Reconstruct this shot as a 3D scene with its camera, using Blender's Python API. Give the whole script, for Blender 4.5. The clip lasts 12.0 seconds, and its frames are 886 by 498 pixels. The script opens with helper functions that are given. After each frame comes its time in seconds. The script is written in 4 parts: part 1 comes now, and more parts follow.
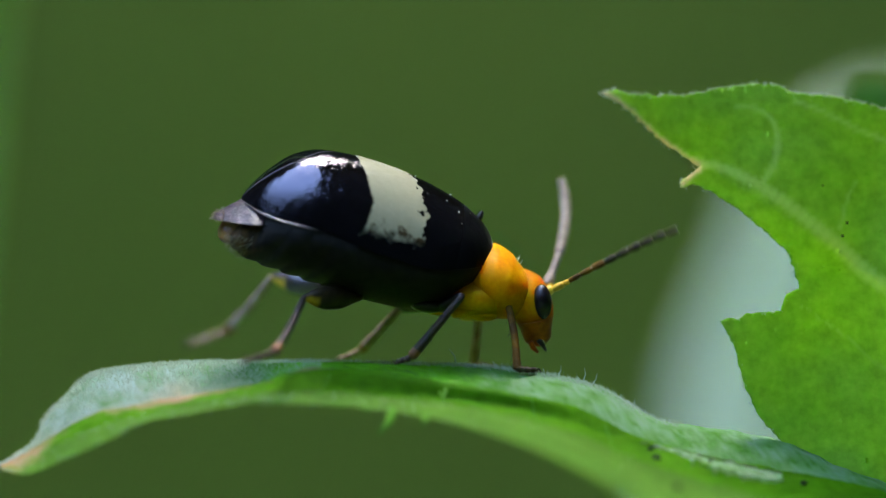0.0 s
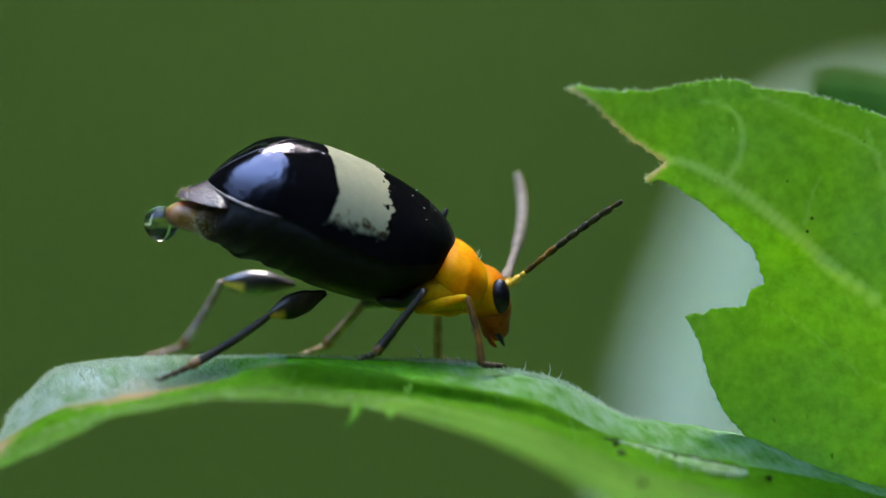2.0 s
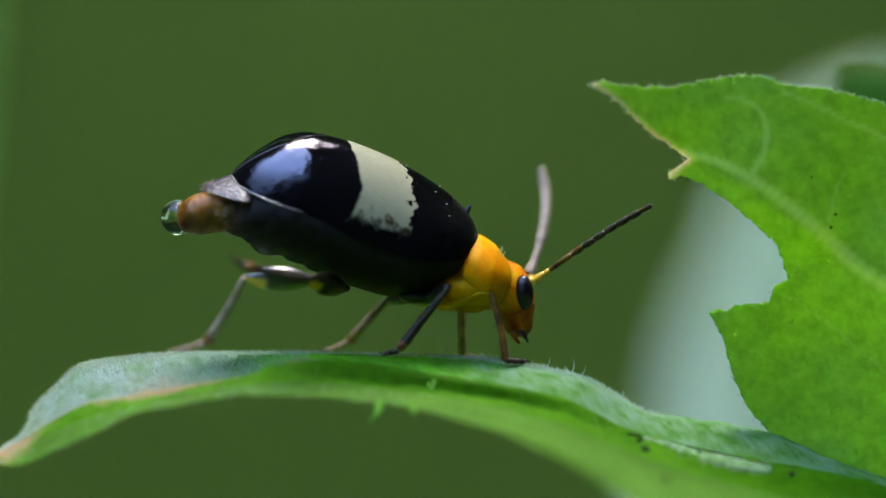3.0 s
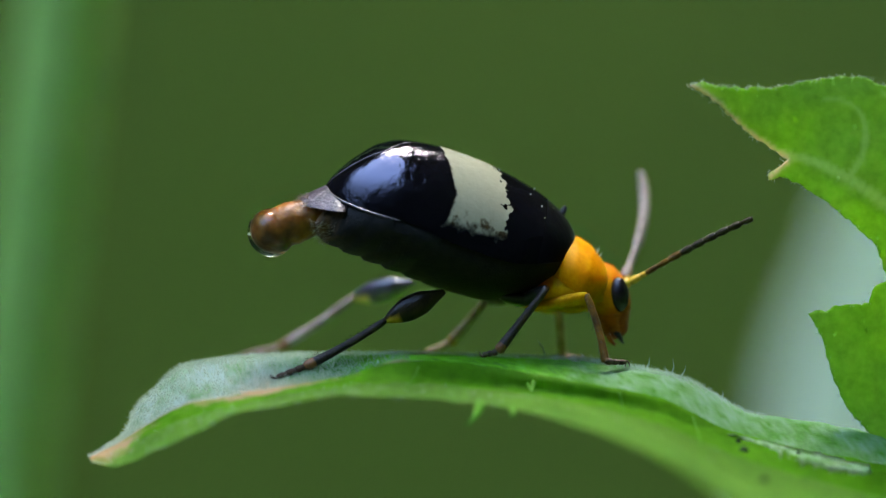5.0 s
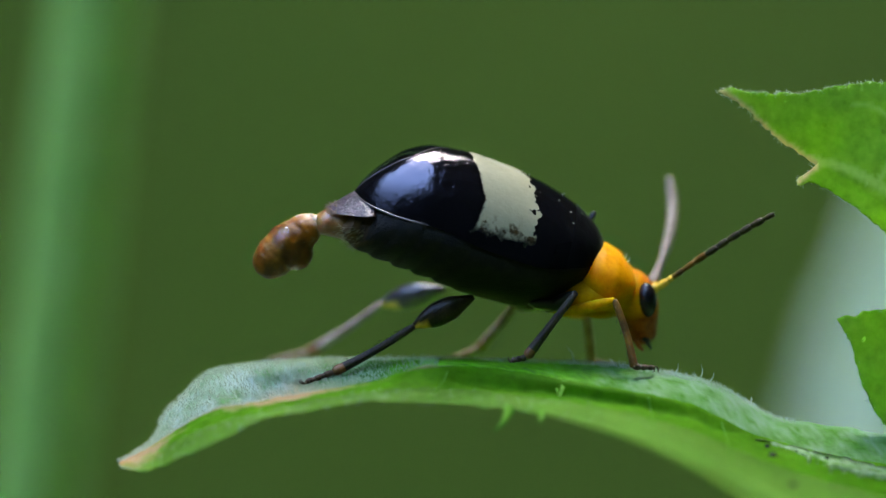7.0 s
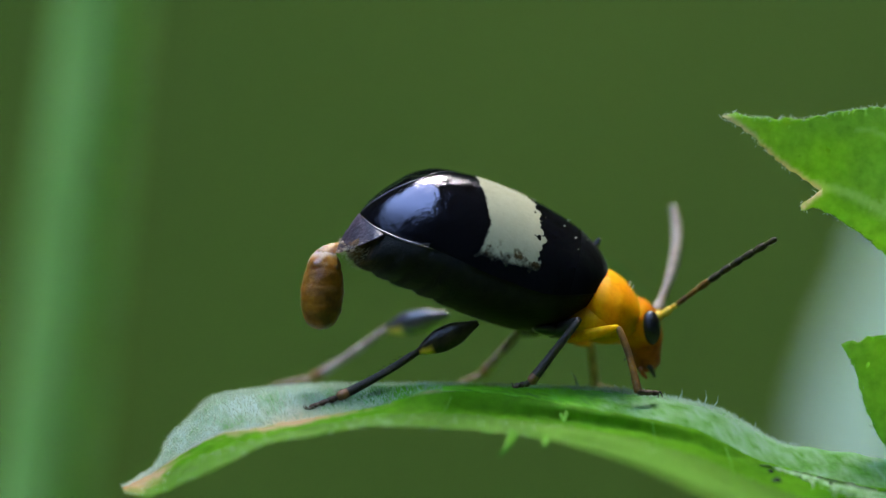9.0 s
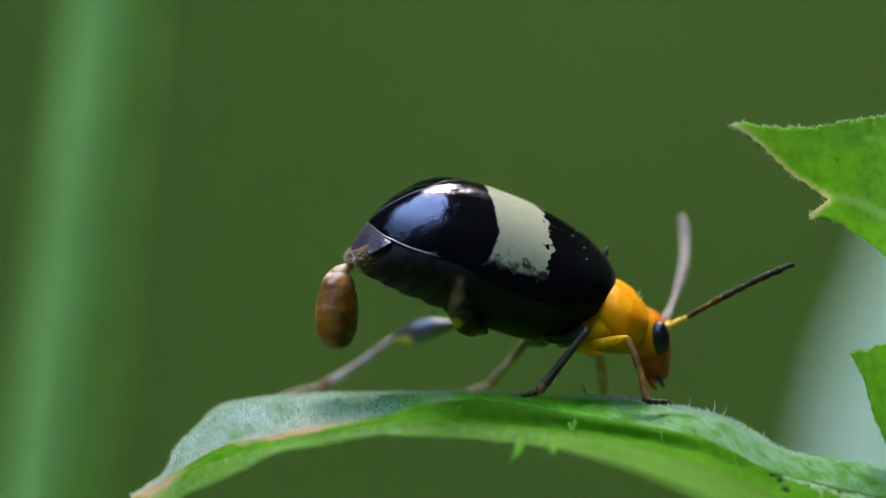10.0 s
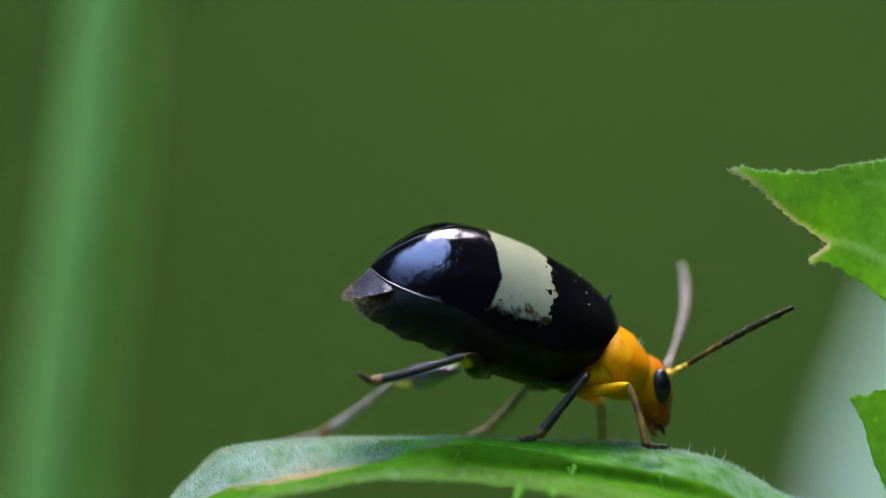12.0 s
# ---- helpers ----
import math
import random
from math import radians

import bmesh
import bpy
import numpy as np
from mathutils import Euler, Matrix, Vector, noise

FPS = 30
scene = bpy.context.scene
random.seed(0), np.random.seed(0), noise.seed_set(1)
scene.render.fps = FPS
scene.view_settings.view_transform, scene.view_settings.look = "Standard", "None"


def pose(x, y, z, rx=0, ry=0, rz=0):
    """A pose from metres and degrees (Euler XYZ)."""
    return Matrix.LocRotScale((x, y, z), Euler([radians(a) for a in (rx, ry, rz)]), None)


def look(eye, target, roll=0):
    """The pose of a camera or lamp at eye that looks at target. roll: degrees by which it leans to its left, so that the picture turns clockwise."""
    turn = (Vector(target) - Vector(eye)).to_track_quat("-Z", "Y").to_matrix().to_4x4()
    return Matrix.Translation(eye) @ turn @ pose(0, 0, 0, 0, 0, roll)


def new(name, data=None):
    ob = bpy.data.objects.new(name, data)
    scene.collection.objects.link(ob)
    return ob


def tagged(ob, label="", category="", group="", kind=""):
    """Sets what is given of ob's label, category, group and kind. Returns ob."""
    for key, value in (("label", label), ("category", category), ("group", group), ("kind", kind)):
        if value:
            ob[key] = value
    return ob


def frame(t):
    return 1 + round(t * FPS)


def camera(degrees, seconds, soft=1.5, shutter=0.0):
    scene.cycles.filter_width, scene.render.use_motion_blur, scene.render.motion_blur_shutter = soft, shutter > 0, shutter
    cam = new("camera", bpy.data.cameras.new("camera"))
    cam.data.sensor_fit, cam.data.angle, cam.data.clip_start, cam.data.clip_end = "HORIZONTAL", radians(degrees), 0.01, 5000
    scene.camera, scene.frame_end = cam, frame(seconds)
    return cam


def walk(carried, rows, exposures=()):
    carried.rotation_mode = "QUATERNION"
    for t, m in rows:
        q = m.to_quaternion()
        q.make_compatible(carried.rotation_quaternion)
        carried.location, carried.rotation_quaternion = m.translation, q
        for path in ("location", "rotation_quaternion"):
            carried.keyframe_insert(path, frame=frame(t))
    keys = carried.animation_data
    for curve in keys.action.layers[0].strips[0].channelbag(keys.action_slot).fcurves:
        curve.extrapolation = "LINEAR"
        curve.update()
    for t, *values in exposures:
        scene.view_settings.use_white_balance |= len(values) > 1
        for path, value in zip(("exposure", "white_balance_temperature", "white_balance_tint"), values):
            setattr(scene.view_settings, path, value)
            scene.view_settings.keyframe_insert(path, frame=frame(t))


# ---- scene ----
cam = camera(4.49, 12.0, soft=1.2, shutter=0.4)
cam.data.dof.use_dof = True
cam.data.dof.focus_distance = 0.1592
cam.data.dof.aperture_fstop = 42.0

U = 8e-6  # one design unit is eight thousandths of a millimetre


def P(x, y, d=0.0):
    """A design point (right, down, depth) as a place in metres."""
    return Vector(((x - 784) * U, d * U, (441 - y) * U))


# how far the view has drifted, in design units: seconds, right, down
DRIFT = [(0, 0, 0), (0.5, 20, 19.5), (1, 63, 21), (1.5, 38, 18), (2, -62, -8), (2.5, -76, -20),
         (3, -20, -15), (3.5, 45, 34), (3.7, 65, 46), (4.5, 128, 12), (5.3, 169, -19), (5.5, 174, -7),
         (6, 182, 25), (6.5, 224, 17), (7, 208, -4), (7.2, 205, 0), (8, 220, 22), (8.8, 227, 31), (9, 215, 41),
         (9.5, 203, 54), (10, 230, 57), (10.5, 243, 62), (11, 229, 81), (11.5, 228, 102), (12, 229, 136)]
SLIDE = 0.8  # the hand slides against the turn
SWAY = 0.0004  # it leans in a little more before the beetle's hind legs are set down


def lean(t):
    return 0.0002 + SWAY * (1 - min(1.0, max(0.0, (t - 3.5) / 2.0)))


walk(cam, [(t, look(Vector((SLIDE * a * U, -0.16 + lean(t), -SLIDE * b * U)), Vector((-a * U, 0, b * U)))) for t, a, b in DRIFT])

# ---- light ----
SUN_EL, SUN_ROT = radians(68), radians(15)
world = bpy.data.worlds.new("sky")
scene.world = world
world.use_nodes = True
wn = world.node_tree.nodes
sky = wn.new("ShaderNodeTexSky")
sky.sky_type = "NISHITA"
sky.sun_disc = False
sky.sun_elevation, sky.sun_rotation = SUN_EL, SUN_ROT
sky.air_density, sky.dust_density, sky.ozone_density = 1.0, 1.0, 1.6
wn["Background"].inputs["Strength"].default_value = 0.15
world.node_tree.links.new(sky.outputs[0], wn["Background"].inputs["Color"])
lamp = bpy.data.lights.new("sun", "SUN")
lamp.energy, lamp.angle, lamp.color = 1.4, radians(42), (1.0, 0.92, 0.78)
sun = new("sun", lamp)
sun.matrix_world = look((0.10, 0.36, 0.928), (0, 0, 0))
scene.view_settings.exposure = 4.08


# ---- materials ----
def material(name, colour, rough=0.5, spec=0.5, second=None, scale=0.05, bump=0.0, bump_scale=0.2, clear=0.0,
             through_light=0.0, sheen=0.0, metal=0.0, fine=None):
    """Two-scale mottled surface; scales are per design unit. through_light: share of light passing through a thin sheet."""
    m = bpy.data.materials.new(name)
    m.use_nodes = True
    n, li = m.node_tree.nodes, m.node_tree.links
    b = n["Principled BSDF"]
    co = n.new("ShaderNodeTexCoord")
    sc = n.new("ShaderNodeVectorMath")
    sc.operation = "SCALE"
    sc.inputs["Scale"].default_value = 1 / U
    li.new(co.outputs["Object"], sc.inputs[0])
    n1 = n.new("ShaderNodeTexNoise")
    n1.inputs["Scale"].default_value, n1.inputs["Detail"].default_value = scale, 6
    li.new(sc.outputs[0], n1.inputs["Vector"])
    n2 = n.new("ShaderNodeTexNoise")
    n2.inputs["Scale"].default_value, n2.inputs["Detail"].default_value = fine or bump_scale, 3
    li.new(sc.outputs[0], n2.inputs["Vector"])
    ramp = n.new("ShaderNodeMapRange")
    ramp.inputs["From Min"].default_value, ramp.inputs["From Max"].default_value = 0.36, 0.66
    li.new(n1.outputs["Fac"], ramp.inputs["Value"])
    mix = n.new("ShaderNodeMix")
    mix.data_type = "RGBA"
    second = second or tuple(c * 0.75 for c in colour)
    mix.inputs["A"].default_value, mix.inputs["B"].default_value = (*colour, 1), (*second, 1)
    li.new(ramp.outputs[0], mix.inputs["Factor"])
    fleck = n.new("ShaderNodeMix")
    fleck.data_type, fleck.blend_type = "RGBA", "OVERLAY"
    fleck.inputs["Factor"].default_value = 0.35
    li.new(mix.outputs["Result"], fleck.inputs["A"])
    li.new(n2.outputs["Fac"], fleck.inputs["B"])
    col = fleck.outputs["Result"]
    li.new(col, b.inputs["Base Color"])
    b.inputs["Roughness"].default_value = rough
    b.inputs["Specular IOR Level"].default_value = spec
    b.inputs["Coat Weight"].default_value = clear
    b.inputs["Coat Roughness"].default_value = 0.06
    b.inputs["Sheen Weight"].default_value = sheen
    b.inputs["Sheen Roughness"].default_value = 0.4
    b.inputs["Metallic"].default_value = metal
    if bump:
        n3 = n.new("ShaderNodeTexNoise")
        n3.inputs["Scale"].default_value, n3.inputs["Detail"].default_value = bump_scale, 4
        li.new(sc.outputs[0], n3.inputs["Vector"])
        bp = n.new("ShaderNodeBump")
        bp.inputs["Strength"].default_value, bp.inputs["Distance"].default_value = bump, 3 * U
        li.new(n3.outputs["Fac"], bp.inputs["Height"])
        li.new(bp.outputs[0], b.inputs["Normal"])
    if through_light:
        tr = n.new("ShaderNodeBsdfTranslucent")
        li.new(col, tr.inputs["Color"])
        ms = n.new("ShaderNodeMixShader")
        ms.inputs[0].default_value = through_light
        li.new(b.outputs[0], ms.inputs[1])
        li.new(tr.outputs[0], ms.inputs[2])
        li.new(ms.outputs[0], n["Material Output"].inputs["Surface"])
    return m


def tinted(m, mark, colour):
    """Gives a material another colour where the mesh carries the mark (veins, down, dried edges, lit patches)."""
    n, li = m.node_tree.nodes, m.node_tree.links
    b = n["Principled BSDF"]
    old = b.inputs["Base Color"].links[0].from_socket
    at = n.new("ShaderNodeAttribute")
    at.attribute_name = mark
    mix = n.new("ShaderNodeMix")
    mix.data_type = "RGBA"
    li.new(at.outputs["Fac"], mix.inputs["Factor"])
    li.new(old, mix.inputs["A"])
    mix.inputs["B"].default_value = (*colour, 1)
    for k in n:
        for sock in k.inputs:
            if sock.is_linked and sock.links[0].from_socket == old and k != mix:
                li.new(mix.outputs["Result"], sock)
    return m


def waxy(m):
    """Lets light wander a little way under the surface."""
    b = m.node_tree.nodes["Principled BSDF"]
    b.inputs["Subsurface Weight"].default_value = 0.7
    b.inputs["Subsurface Radius"].default_value = (1.0, 0.5, 0.1)
    b.inputs["Subsurface Scale"].default_value = 80 * U
    return m


def banded_chitin():
    """Glossy black wing case with one cream cross band, ragged along its front edge."""
    m = material("banded_chitin", (0.004, 0.004, 0.005), 0.13, 0.5, scale=0.03, bump=0.55, bump_scale=0.06)
    n, li = m.node_tree.nodes, m.node_tree.links
    b = n["Principled BSDF"]
    b.inputs["Specular Tint"].default_value = (0.80, 0.74, 1.0, 1)
    b.inputs["Coat Tint"].default_value = (1, 1, 1, 1)
    b.inputs["Coat Weight"].default_value = 1.0
    b.inputs["Coat Roughness"].default_value = 0.03
    at = n.new("ShaderNodeAttribute")
    at.attribute_name = "along"
    sep = n.new("ShaderNodeSeparateXYZ")
    li.new(at.outputs["Vector"], sep.inputs[0])
    nz = n.new("ShaderNodeTexNoise")
    nz.inputs["Scale"].default_value, nz.inputs["Detail"].default_value = 0.11, 4
    li.new(at.outputs["Vector"], nz.inputs["Vector"])

    def op(kind, a, c, d=None):
        k = n.new("ShaderNodeMath")
        k.operation = kind
        for i, v in enumerate((a, c, d)):
            if v is None:
                continue
            if isinstance(v, (int, float)):
                k.inputs[i].default_value = v
            else:
                li.new(v, k.inputs[i])
        return k.outputs[0]

    s, h = sep.outputs[0], sep.outputs[1]
    wob = op("SUBTRACT", nz.outputs["Fac"], 0.5)
    hh = op("MULTIPLY", h, h)
    teeth = n.new("ShaderNodeTexNoise")
    teeth.inputs["Scale"].default_value, teeth.inputs["Detail"].default_value = 0.055, 2
    li.new(at.outputs["Vector"], teeth.inputs["Vector"])
    jag = op("SUBTRACT", teeth.outputs["Fac"], 0.5)
    left = op("ADD", op("ADD", op("MULTIPLY", hh, -0.0053), op("MULTIPLY_ADD", h, 0.35, -20)), op("MULTIPLY", jag, 18))
    right = op("ADD", op("MULTIPLY_ADD", hh, -0.0026, 86), op("ADD", op("MULTIPLY", jag, 52), op("MULTIPLY", wob, 8)))
    low = op("ADD", op("MULTIPLY", wob, 18), op("MULTIPLY_ADD", jag, 20, -3))

    def step(v, edge, soft):
        k = n.new("ShaderNodeMapRange")
        k.interpolation_type = "SMOOTHSTEP"
        li.new(op("SUBTRACT", v, edge), k.inputs["Value"])
        k.inputs["From Min"].default_value, k.inputs["From Max"].default_value = -soft, soft
        return k.outputs[0]

    mask = op("MULTIPLY", op("MULTIPLY", step(s, left, 3), step(right, s, 2.5)), step(h, low, 12))
    cream = n.new("ShaderNodeMix")
    cream.data_type = "RGBA"
    old = b.inputs["Base Color"].links[0].from_socket
    li.new(mask, cream.inputs["Factor"])
    li.new(old, cream.inputs["A"])
    pale = n.new("ShaderNodeMix")
    pale.data_type = "RGBA"
    pale.inputs["A"].default_value, pale.inputs["B"].default_value = (0.31, 0.305, 0.19, 1), (0.255, 0.25, 0.15, 1)
    li.new(nz.outputs["Fac"], pale.inputs["Factor"])
    stain = n.new("ShaderNodeMix")
    stain.data_type = "RGBA"
    blot = n.new("ShaderNodeTexNoise")
    blot.inputs["Scale"].default_value, blot.inputs["Detail"].default_value = 0.07, 5
    li.new(at.outputs["Vector"], blot.inputs["Vector"])
    li.new(op("MULTIPLY", step(18, h, 11), step(blot.outputs["Fac"], 0.57, 0.07)), stain.inputs["Factor"])
    li.new(pale.outputs["Result"], stain.inputs["A"])
    stain.inputs["B"].default_value = (0.045, 0.03, 0.008, 1)
    li.new(stain.outputs["Result"], cream.inputs["B"])
    li.new(cream.outputs["Result"], b.inputs["Base Color"])
    front = step(s, 125, 45)  # the shoulders are satin, the rest is polished
    rough = op("ADD", op("MULTIPLY_ADD", mask, 0.375, 0.045), op("MULTIPLY", front, 0.25))
    li.new(rough, b.inputs["Roughness"])
    polish = op("MULTIPLY", op("MULTIPLY_ADD", front, -0.75, 1.0), op("MULTIPLY_ADD", step(h, 22, 24), 0.75, 0.25))  # gloss cut low on the flanks, for the dark surroundings they mirror
    li.new(op("MULTIPLY", op("MULTIPLY_ADD", mask, -0.6, 0.8), polish), b.inputs["Specular IOR Level"])
    li.new(op("MULTIPLY", op("MULTIPLY_ADD", mask, -0.3, 0.36), polish), b.inputs["Coat Weight"])
    return m


def clear_water():
    m = bpy.data.materials.new("clear_water")
    m.use_nodes = True
    b = m.node_tree.nodes["Principled BSDF"]
    b.inputs["Base Color"].default_value = (0.97, 0.99, 0.97, 1)
    b.inputs["Roughness"].default_value = 0.0
    b.inputs["IOR"].default_value = 1.33
    b.inputs["Transmission Weight"].default_value = 1.0
    return m


ELYTRA = banded_chitin()
BLACK = material("black_chitin", (0.006, 0.006, 0.007), 0.28, 0.5, (0.012, 0.010, 0.009), 0.05, 0.25, 0.25)
BELLY = tinted(material("dark_belly", (0.007, 0.007, 0.007), 0.6, 0.14, (0.013, 0.012, 0.010), 0.06, 0.6, 0.3), "rump", (0.15, 0.085, 0.036))
# base tone lifted to lavender for sky sheen; knee yellow lifted against shade
GLOSS = tinted(material("glossy_femur", (0.03, 0.025, 0.034), 0.36, 1.0, (0.05, 0.042, 0.052), 0.05, 0.3, 0.2, 0.6), "knee", (0.95, 0.62, 0.04))
THIGH = tinted(material("satin_femur", (0.014, 0.011, 0.006), 0.3, 0.25, (0.035, 0.025, 0.010), 0.05, 0.4, 0.2), "knee", (0.62, 0.38, 0.03))
PLATE = material("tail_plate", (0.016, 0.011, 0.019), 0.38, 0.5, (0.065, 0.045, 0.056), 0.07, 0.7, 0.14, 0.0, fine=0.3)
TIBIA = material("dark_shin", (0.020, 0.015, 0.011), 0.42, 0.4, (0.045, 0.030, 0.015), 0.05, 0.9, 0.3)
SHANK = material("amber_shin", (0.20, 0.095, 0.010), 0.45, 0.1, (0.06, 0.03, 0.006), 0.03, 0.6, 0.3)
BROWN = material("brown_shin", (0.30, 0.125, 0.030), 0.4, 0.5, (0.13, 0.05, 0.018), 0.05, 0.4, 0.3)
# far front shin, lightened to offset the body's shadow
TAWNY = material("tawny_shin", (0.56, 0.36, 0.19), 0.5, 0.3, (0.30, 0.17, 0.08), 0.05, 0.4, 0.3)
# far shins: dark legs painted pale grey for the sky they mirror
FARLEG = material("skylit_shin", (0.46, 0.36, 0.29), 0.4, 0.35, (0.26, 0.18, 0.14), 0.04, 0.4, 0.3)
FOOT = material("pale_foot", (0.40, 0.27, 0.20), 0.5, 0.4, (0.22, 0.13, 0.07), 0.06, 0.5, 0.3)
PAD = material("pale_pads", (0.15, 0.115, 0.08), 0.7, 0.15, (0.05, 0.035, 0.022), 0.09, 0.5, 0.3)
ORANGE = tinted(waxy(material("amber_chitin", (0.66, 0.275, 0.0005), 0.5, 0.06, (0.58, 0.22, 0.0005), 0.02, 0.12, 0.12)), "rust", (0.36, 0.07, 0.001))
BREAST = waxy(material("yellow_chitin", (0.66, 0.30, 0.001), 0.55, 0.06, (0.58, 0.25, 0.001), 0.02, 0.12, 0.12))
FACE = waxy(material("rust_chitin", (0.42, 0.10, 0.002), 0.42, 0.2, (0.16, 0.025, 0.002), 0.035, 0.15, 0.15))
YELLOW = material("yellow_joint", (0.75, 0.48, 0.03), 0.4, 0.4, (0.6, 0.36, 0.02), 0.06, 0.2, 0.2)
EYE_MAT = material("eye_facets", (0.006, 0.005, 0.007), 0.25, 0.42, (0.012, 0.009, 0.01), 0.1, 0.3, 0.5)
ANT_DARK = material("dark_feeler", (0.020, 0.016, 0.007), 0.5, 0.2, (0.05, 0.038, 0.010), 0.07, 0.4, 0.3)
# far feeler's paler copy, the light on it put into the colour
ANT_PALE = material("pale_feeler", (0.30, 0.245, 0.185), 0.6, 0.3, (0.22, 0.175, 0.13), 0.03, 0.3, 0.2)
# pale grey stands for the glint on raised edges; base rim is pale itself
BEAD = material("pale_rim_glint", (0.16, 0.14, 0.14), 0.25, 0.7, (0.06, 0.05, 0.06), 0.02)
PINK = waxy(material("fleshy_tip", (0.34, 0.20, 0.09), 0.3, 0.5, (0.22, 0.11, 0.02), 0.05, 0.6, 0.12))
PELLET = tinted(waxy(material("brown_pellet", (0.27, 0.112, 0.010), 0.4, 0.3, (0.085, 0.034, 0.007), 0.026, 0.8, 0.07, 0.0, fine=0.09)), "dry", (0.56, 0.48, 0.38))
WATER = clear_water()
LEAF_TOP = tinted(tinted(tinted(material("downy_leaf_top", (0.11, 0.33, 0.030), 0.6, 0.14, (0.17, 0.40, 0.09), 0.022, 0.9, 0.12, 0.0, 0.5, 0.0), "lit_green", (0.31, 0.74, 0.025)), "vein", (0.58, 0.69, 0.65)), "dry", (0.72, 0.62, 0.46))
SHRED = material("torn_leaf", (0.66, 0.80, 0.56), 0.6, 0.3, (0.30, 0.52, 0.16), 0.05, 0.6, 0.15, 0, 0.5)
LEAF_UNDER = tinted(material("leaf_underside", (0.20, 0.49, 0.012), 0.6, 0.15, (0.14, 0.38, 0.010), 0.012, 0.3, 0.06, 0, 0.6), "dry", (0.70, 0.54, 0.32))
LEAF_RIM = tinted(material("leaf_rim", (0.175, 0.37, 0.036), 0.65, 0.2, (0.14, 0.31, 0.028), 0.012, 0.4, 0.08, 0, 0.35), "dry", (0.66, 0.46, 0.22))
FOOT_DARK = material("dark_foot", (0.045, 0.028, 0.018), 0.6, 0.25, (0.09, 0.05, 0.03), 0.1, 0.4, 0.3)
NECK = waxy(material("slimy_neck", (0.34, 0.20, 0.07), 0.35, 0.5, (0.52, 0.42, 0.30), 0.05, 0.7, 0.1))
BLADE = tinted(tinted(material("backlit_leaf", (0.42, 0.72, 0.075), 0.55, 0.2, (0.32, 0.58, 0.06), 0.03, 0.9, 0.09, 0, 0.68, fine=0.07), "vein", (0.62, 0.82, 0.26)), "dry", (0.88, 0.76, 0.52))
VEIN = material("leaf_vein", (0.62, 0.84, 0.26), 0.5, 0.2, (0.54, 0.78, 0.20), 0.03, 0.2, 0.1, 0, 0.85)
DOWN = material("leaf_down", (0.70, 0.78, 0.65), 0.5, 0.2, (0.60, 0.69, 0.55), 0.03, 0, 0.1, 0, 0.6)
HAIR = material("leaf_hair", (0.76, 0.80, 0.62), 0.5, 0.3, (0.66, 0.74, 0.54), 0.03, 0, 0.1, 0, 0.65)
FUZZ = material("tail_fuzz", (0.72, 0.64, 0.50), 0.5, 0.3, (0.36, 0.30, 0.24), 0.03, 0, 0.1, 0, 0.5)
TOOTH = material("leaf_tooth", (0.20, 0.50, 0.04), 0.6, 0.2, (0.16, 0.42, 0.03), 0.03, 0.2, 0.1, 0, 0.6)
SPOT = material("dark_speck", (0.02, 0.03, 0.008), 0.6, 0.3)
GRASS = material("grass_blade", (0.50, 0.74, 0.22), 0.5, 0.3, (0.44, 0.68, 0.18), 0.004, 0.2, 0.02, 0, 0.5)
# near-white base colour stands for the light coming through this leaf
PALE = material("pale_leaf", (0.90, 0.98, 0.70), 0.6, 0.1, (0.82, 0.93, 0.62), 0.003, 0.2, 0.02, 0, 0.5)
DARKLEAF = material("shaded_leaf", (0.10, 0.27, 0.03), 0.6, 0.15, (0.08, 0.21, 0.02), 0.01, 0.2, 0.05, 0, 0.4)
STEM = material("green_stem", (0.10, 0.22, 0.04), 0.5, 0.4, (0.13, 0.24, 0.06), 0.01, 0.3, 0.05)
# foliage in two tones: a lighter sunlit bank, dark shade-coloured trees
HEDGE = tinted(material("lit_foliage", (0.145, 0.214, 0.031), 0.9, 0.1, (0.122, 0.190, 0.027), 0.00008, 0.0), "dry", (0.275, 0.355, 0.045))
TREES = material("shaded_foliage", (0.022, 0.045, 0.010), 0.8, 0.2, (0.016, 0.034, 0.008), 0.0002, 0.0)
# unseen ground, its colour darkened like undergrowth in shade
SOIL = material("ground_cover", (0.030, 0.055, 0.014), 0.95, 0.1, (0.024, 0.042, 0.012), 0.0004, 0.0)


# ---- building helpers ----
def curve(pairs):
    """A smooth function through (x, value) pairs."""
    xs = [a for a, _ in pairs]
    ys = [b for _, b in pairs]
    sl = []
    for i in range(len(xs)):
        if 0 < i < len(xs) - 1:
            a = (ys[i] - ys[i - 1]) / (xs[i] - xs[i - 1])
            b = (ys[i + 1] - ys[i]) / (xs[i + 1] - xs[i])
            sl.append(0.0 if a * b <= 0 else 2 * a * b / (a + b))
        elif i == 0:
            sl.append((ys[1] - ys[0]) / (xs[1] - xs[0]))
        else:
            sl.append((ys[-1] - ys[-2]) / (xs[-1] - xs[-2]))

    def at(x):
        if x <= xs[0]:
            return ys[0]
        if x >= xs[-1]:
            return ys[-1]
        i = next(k for k in range(len(xs) - 1) if x <= xs[k + 1])
        w = xs[i + 1] - xs[i]
        u = (x - xs[i]) / w
        return ((1 + 2 * u) * (1 - u) ** 2 * ys[i] + u * (1 - u) ** 2 * w * sl[i]
                + u * u * (3 - 2 * u) * ys[i + 1] + u * u * (u - 1) * w * sl[i + 1])
    return at


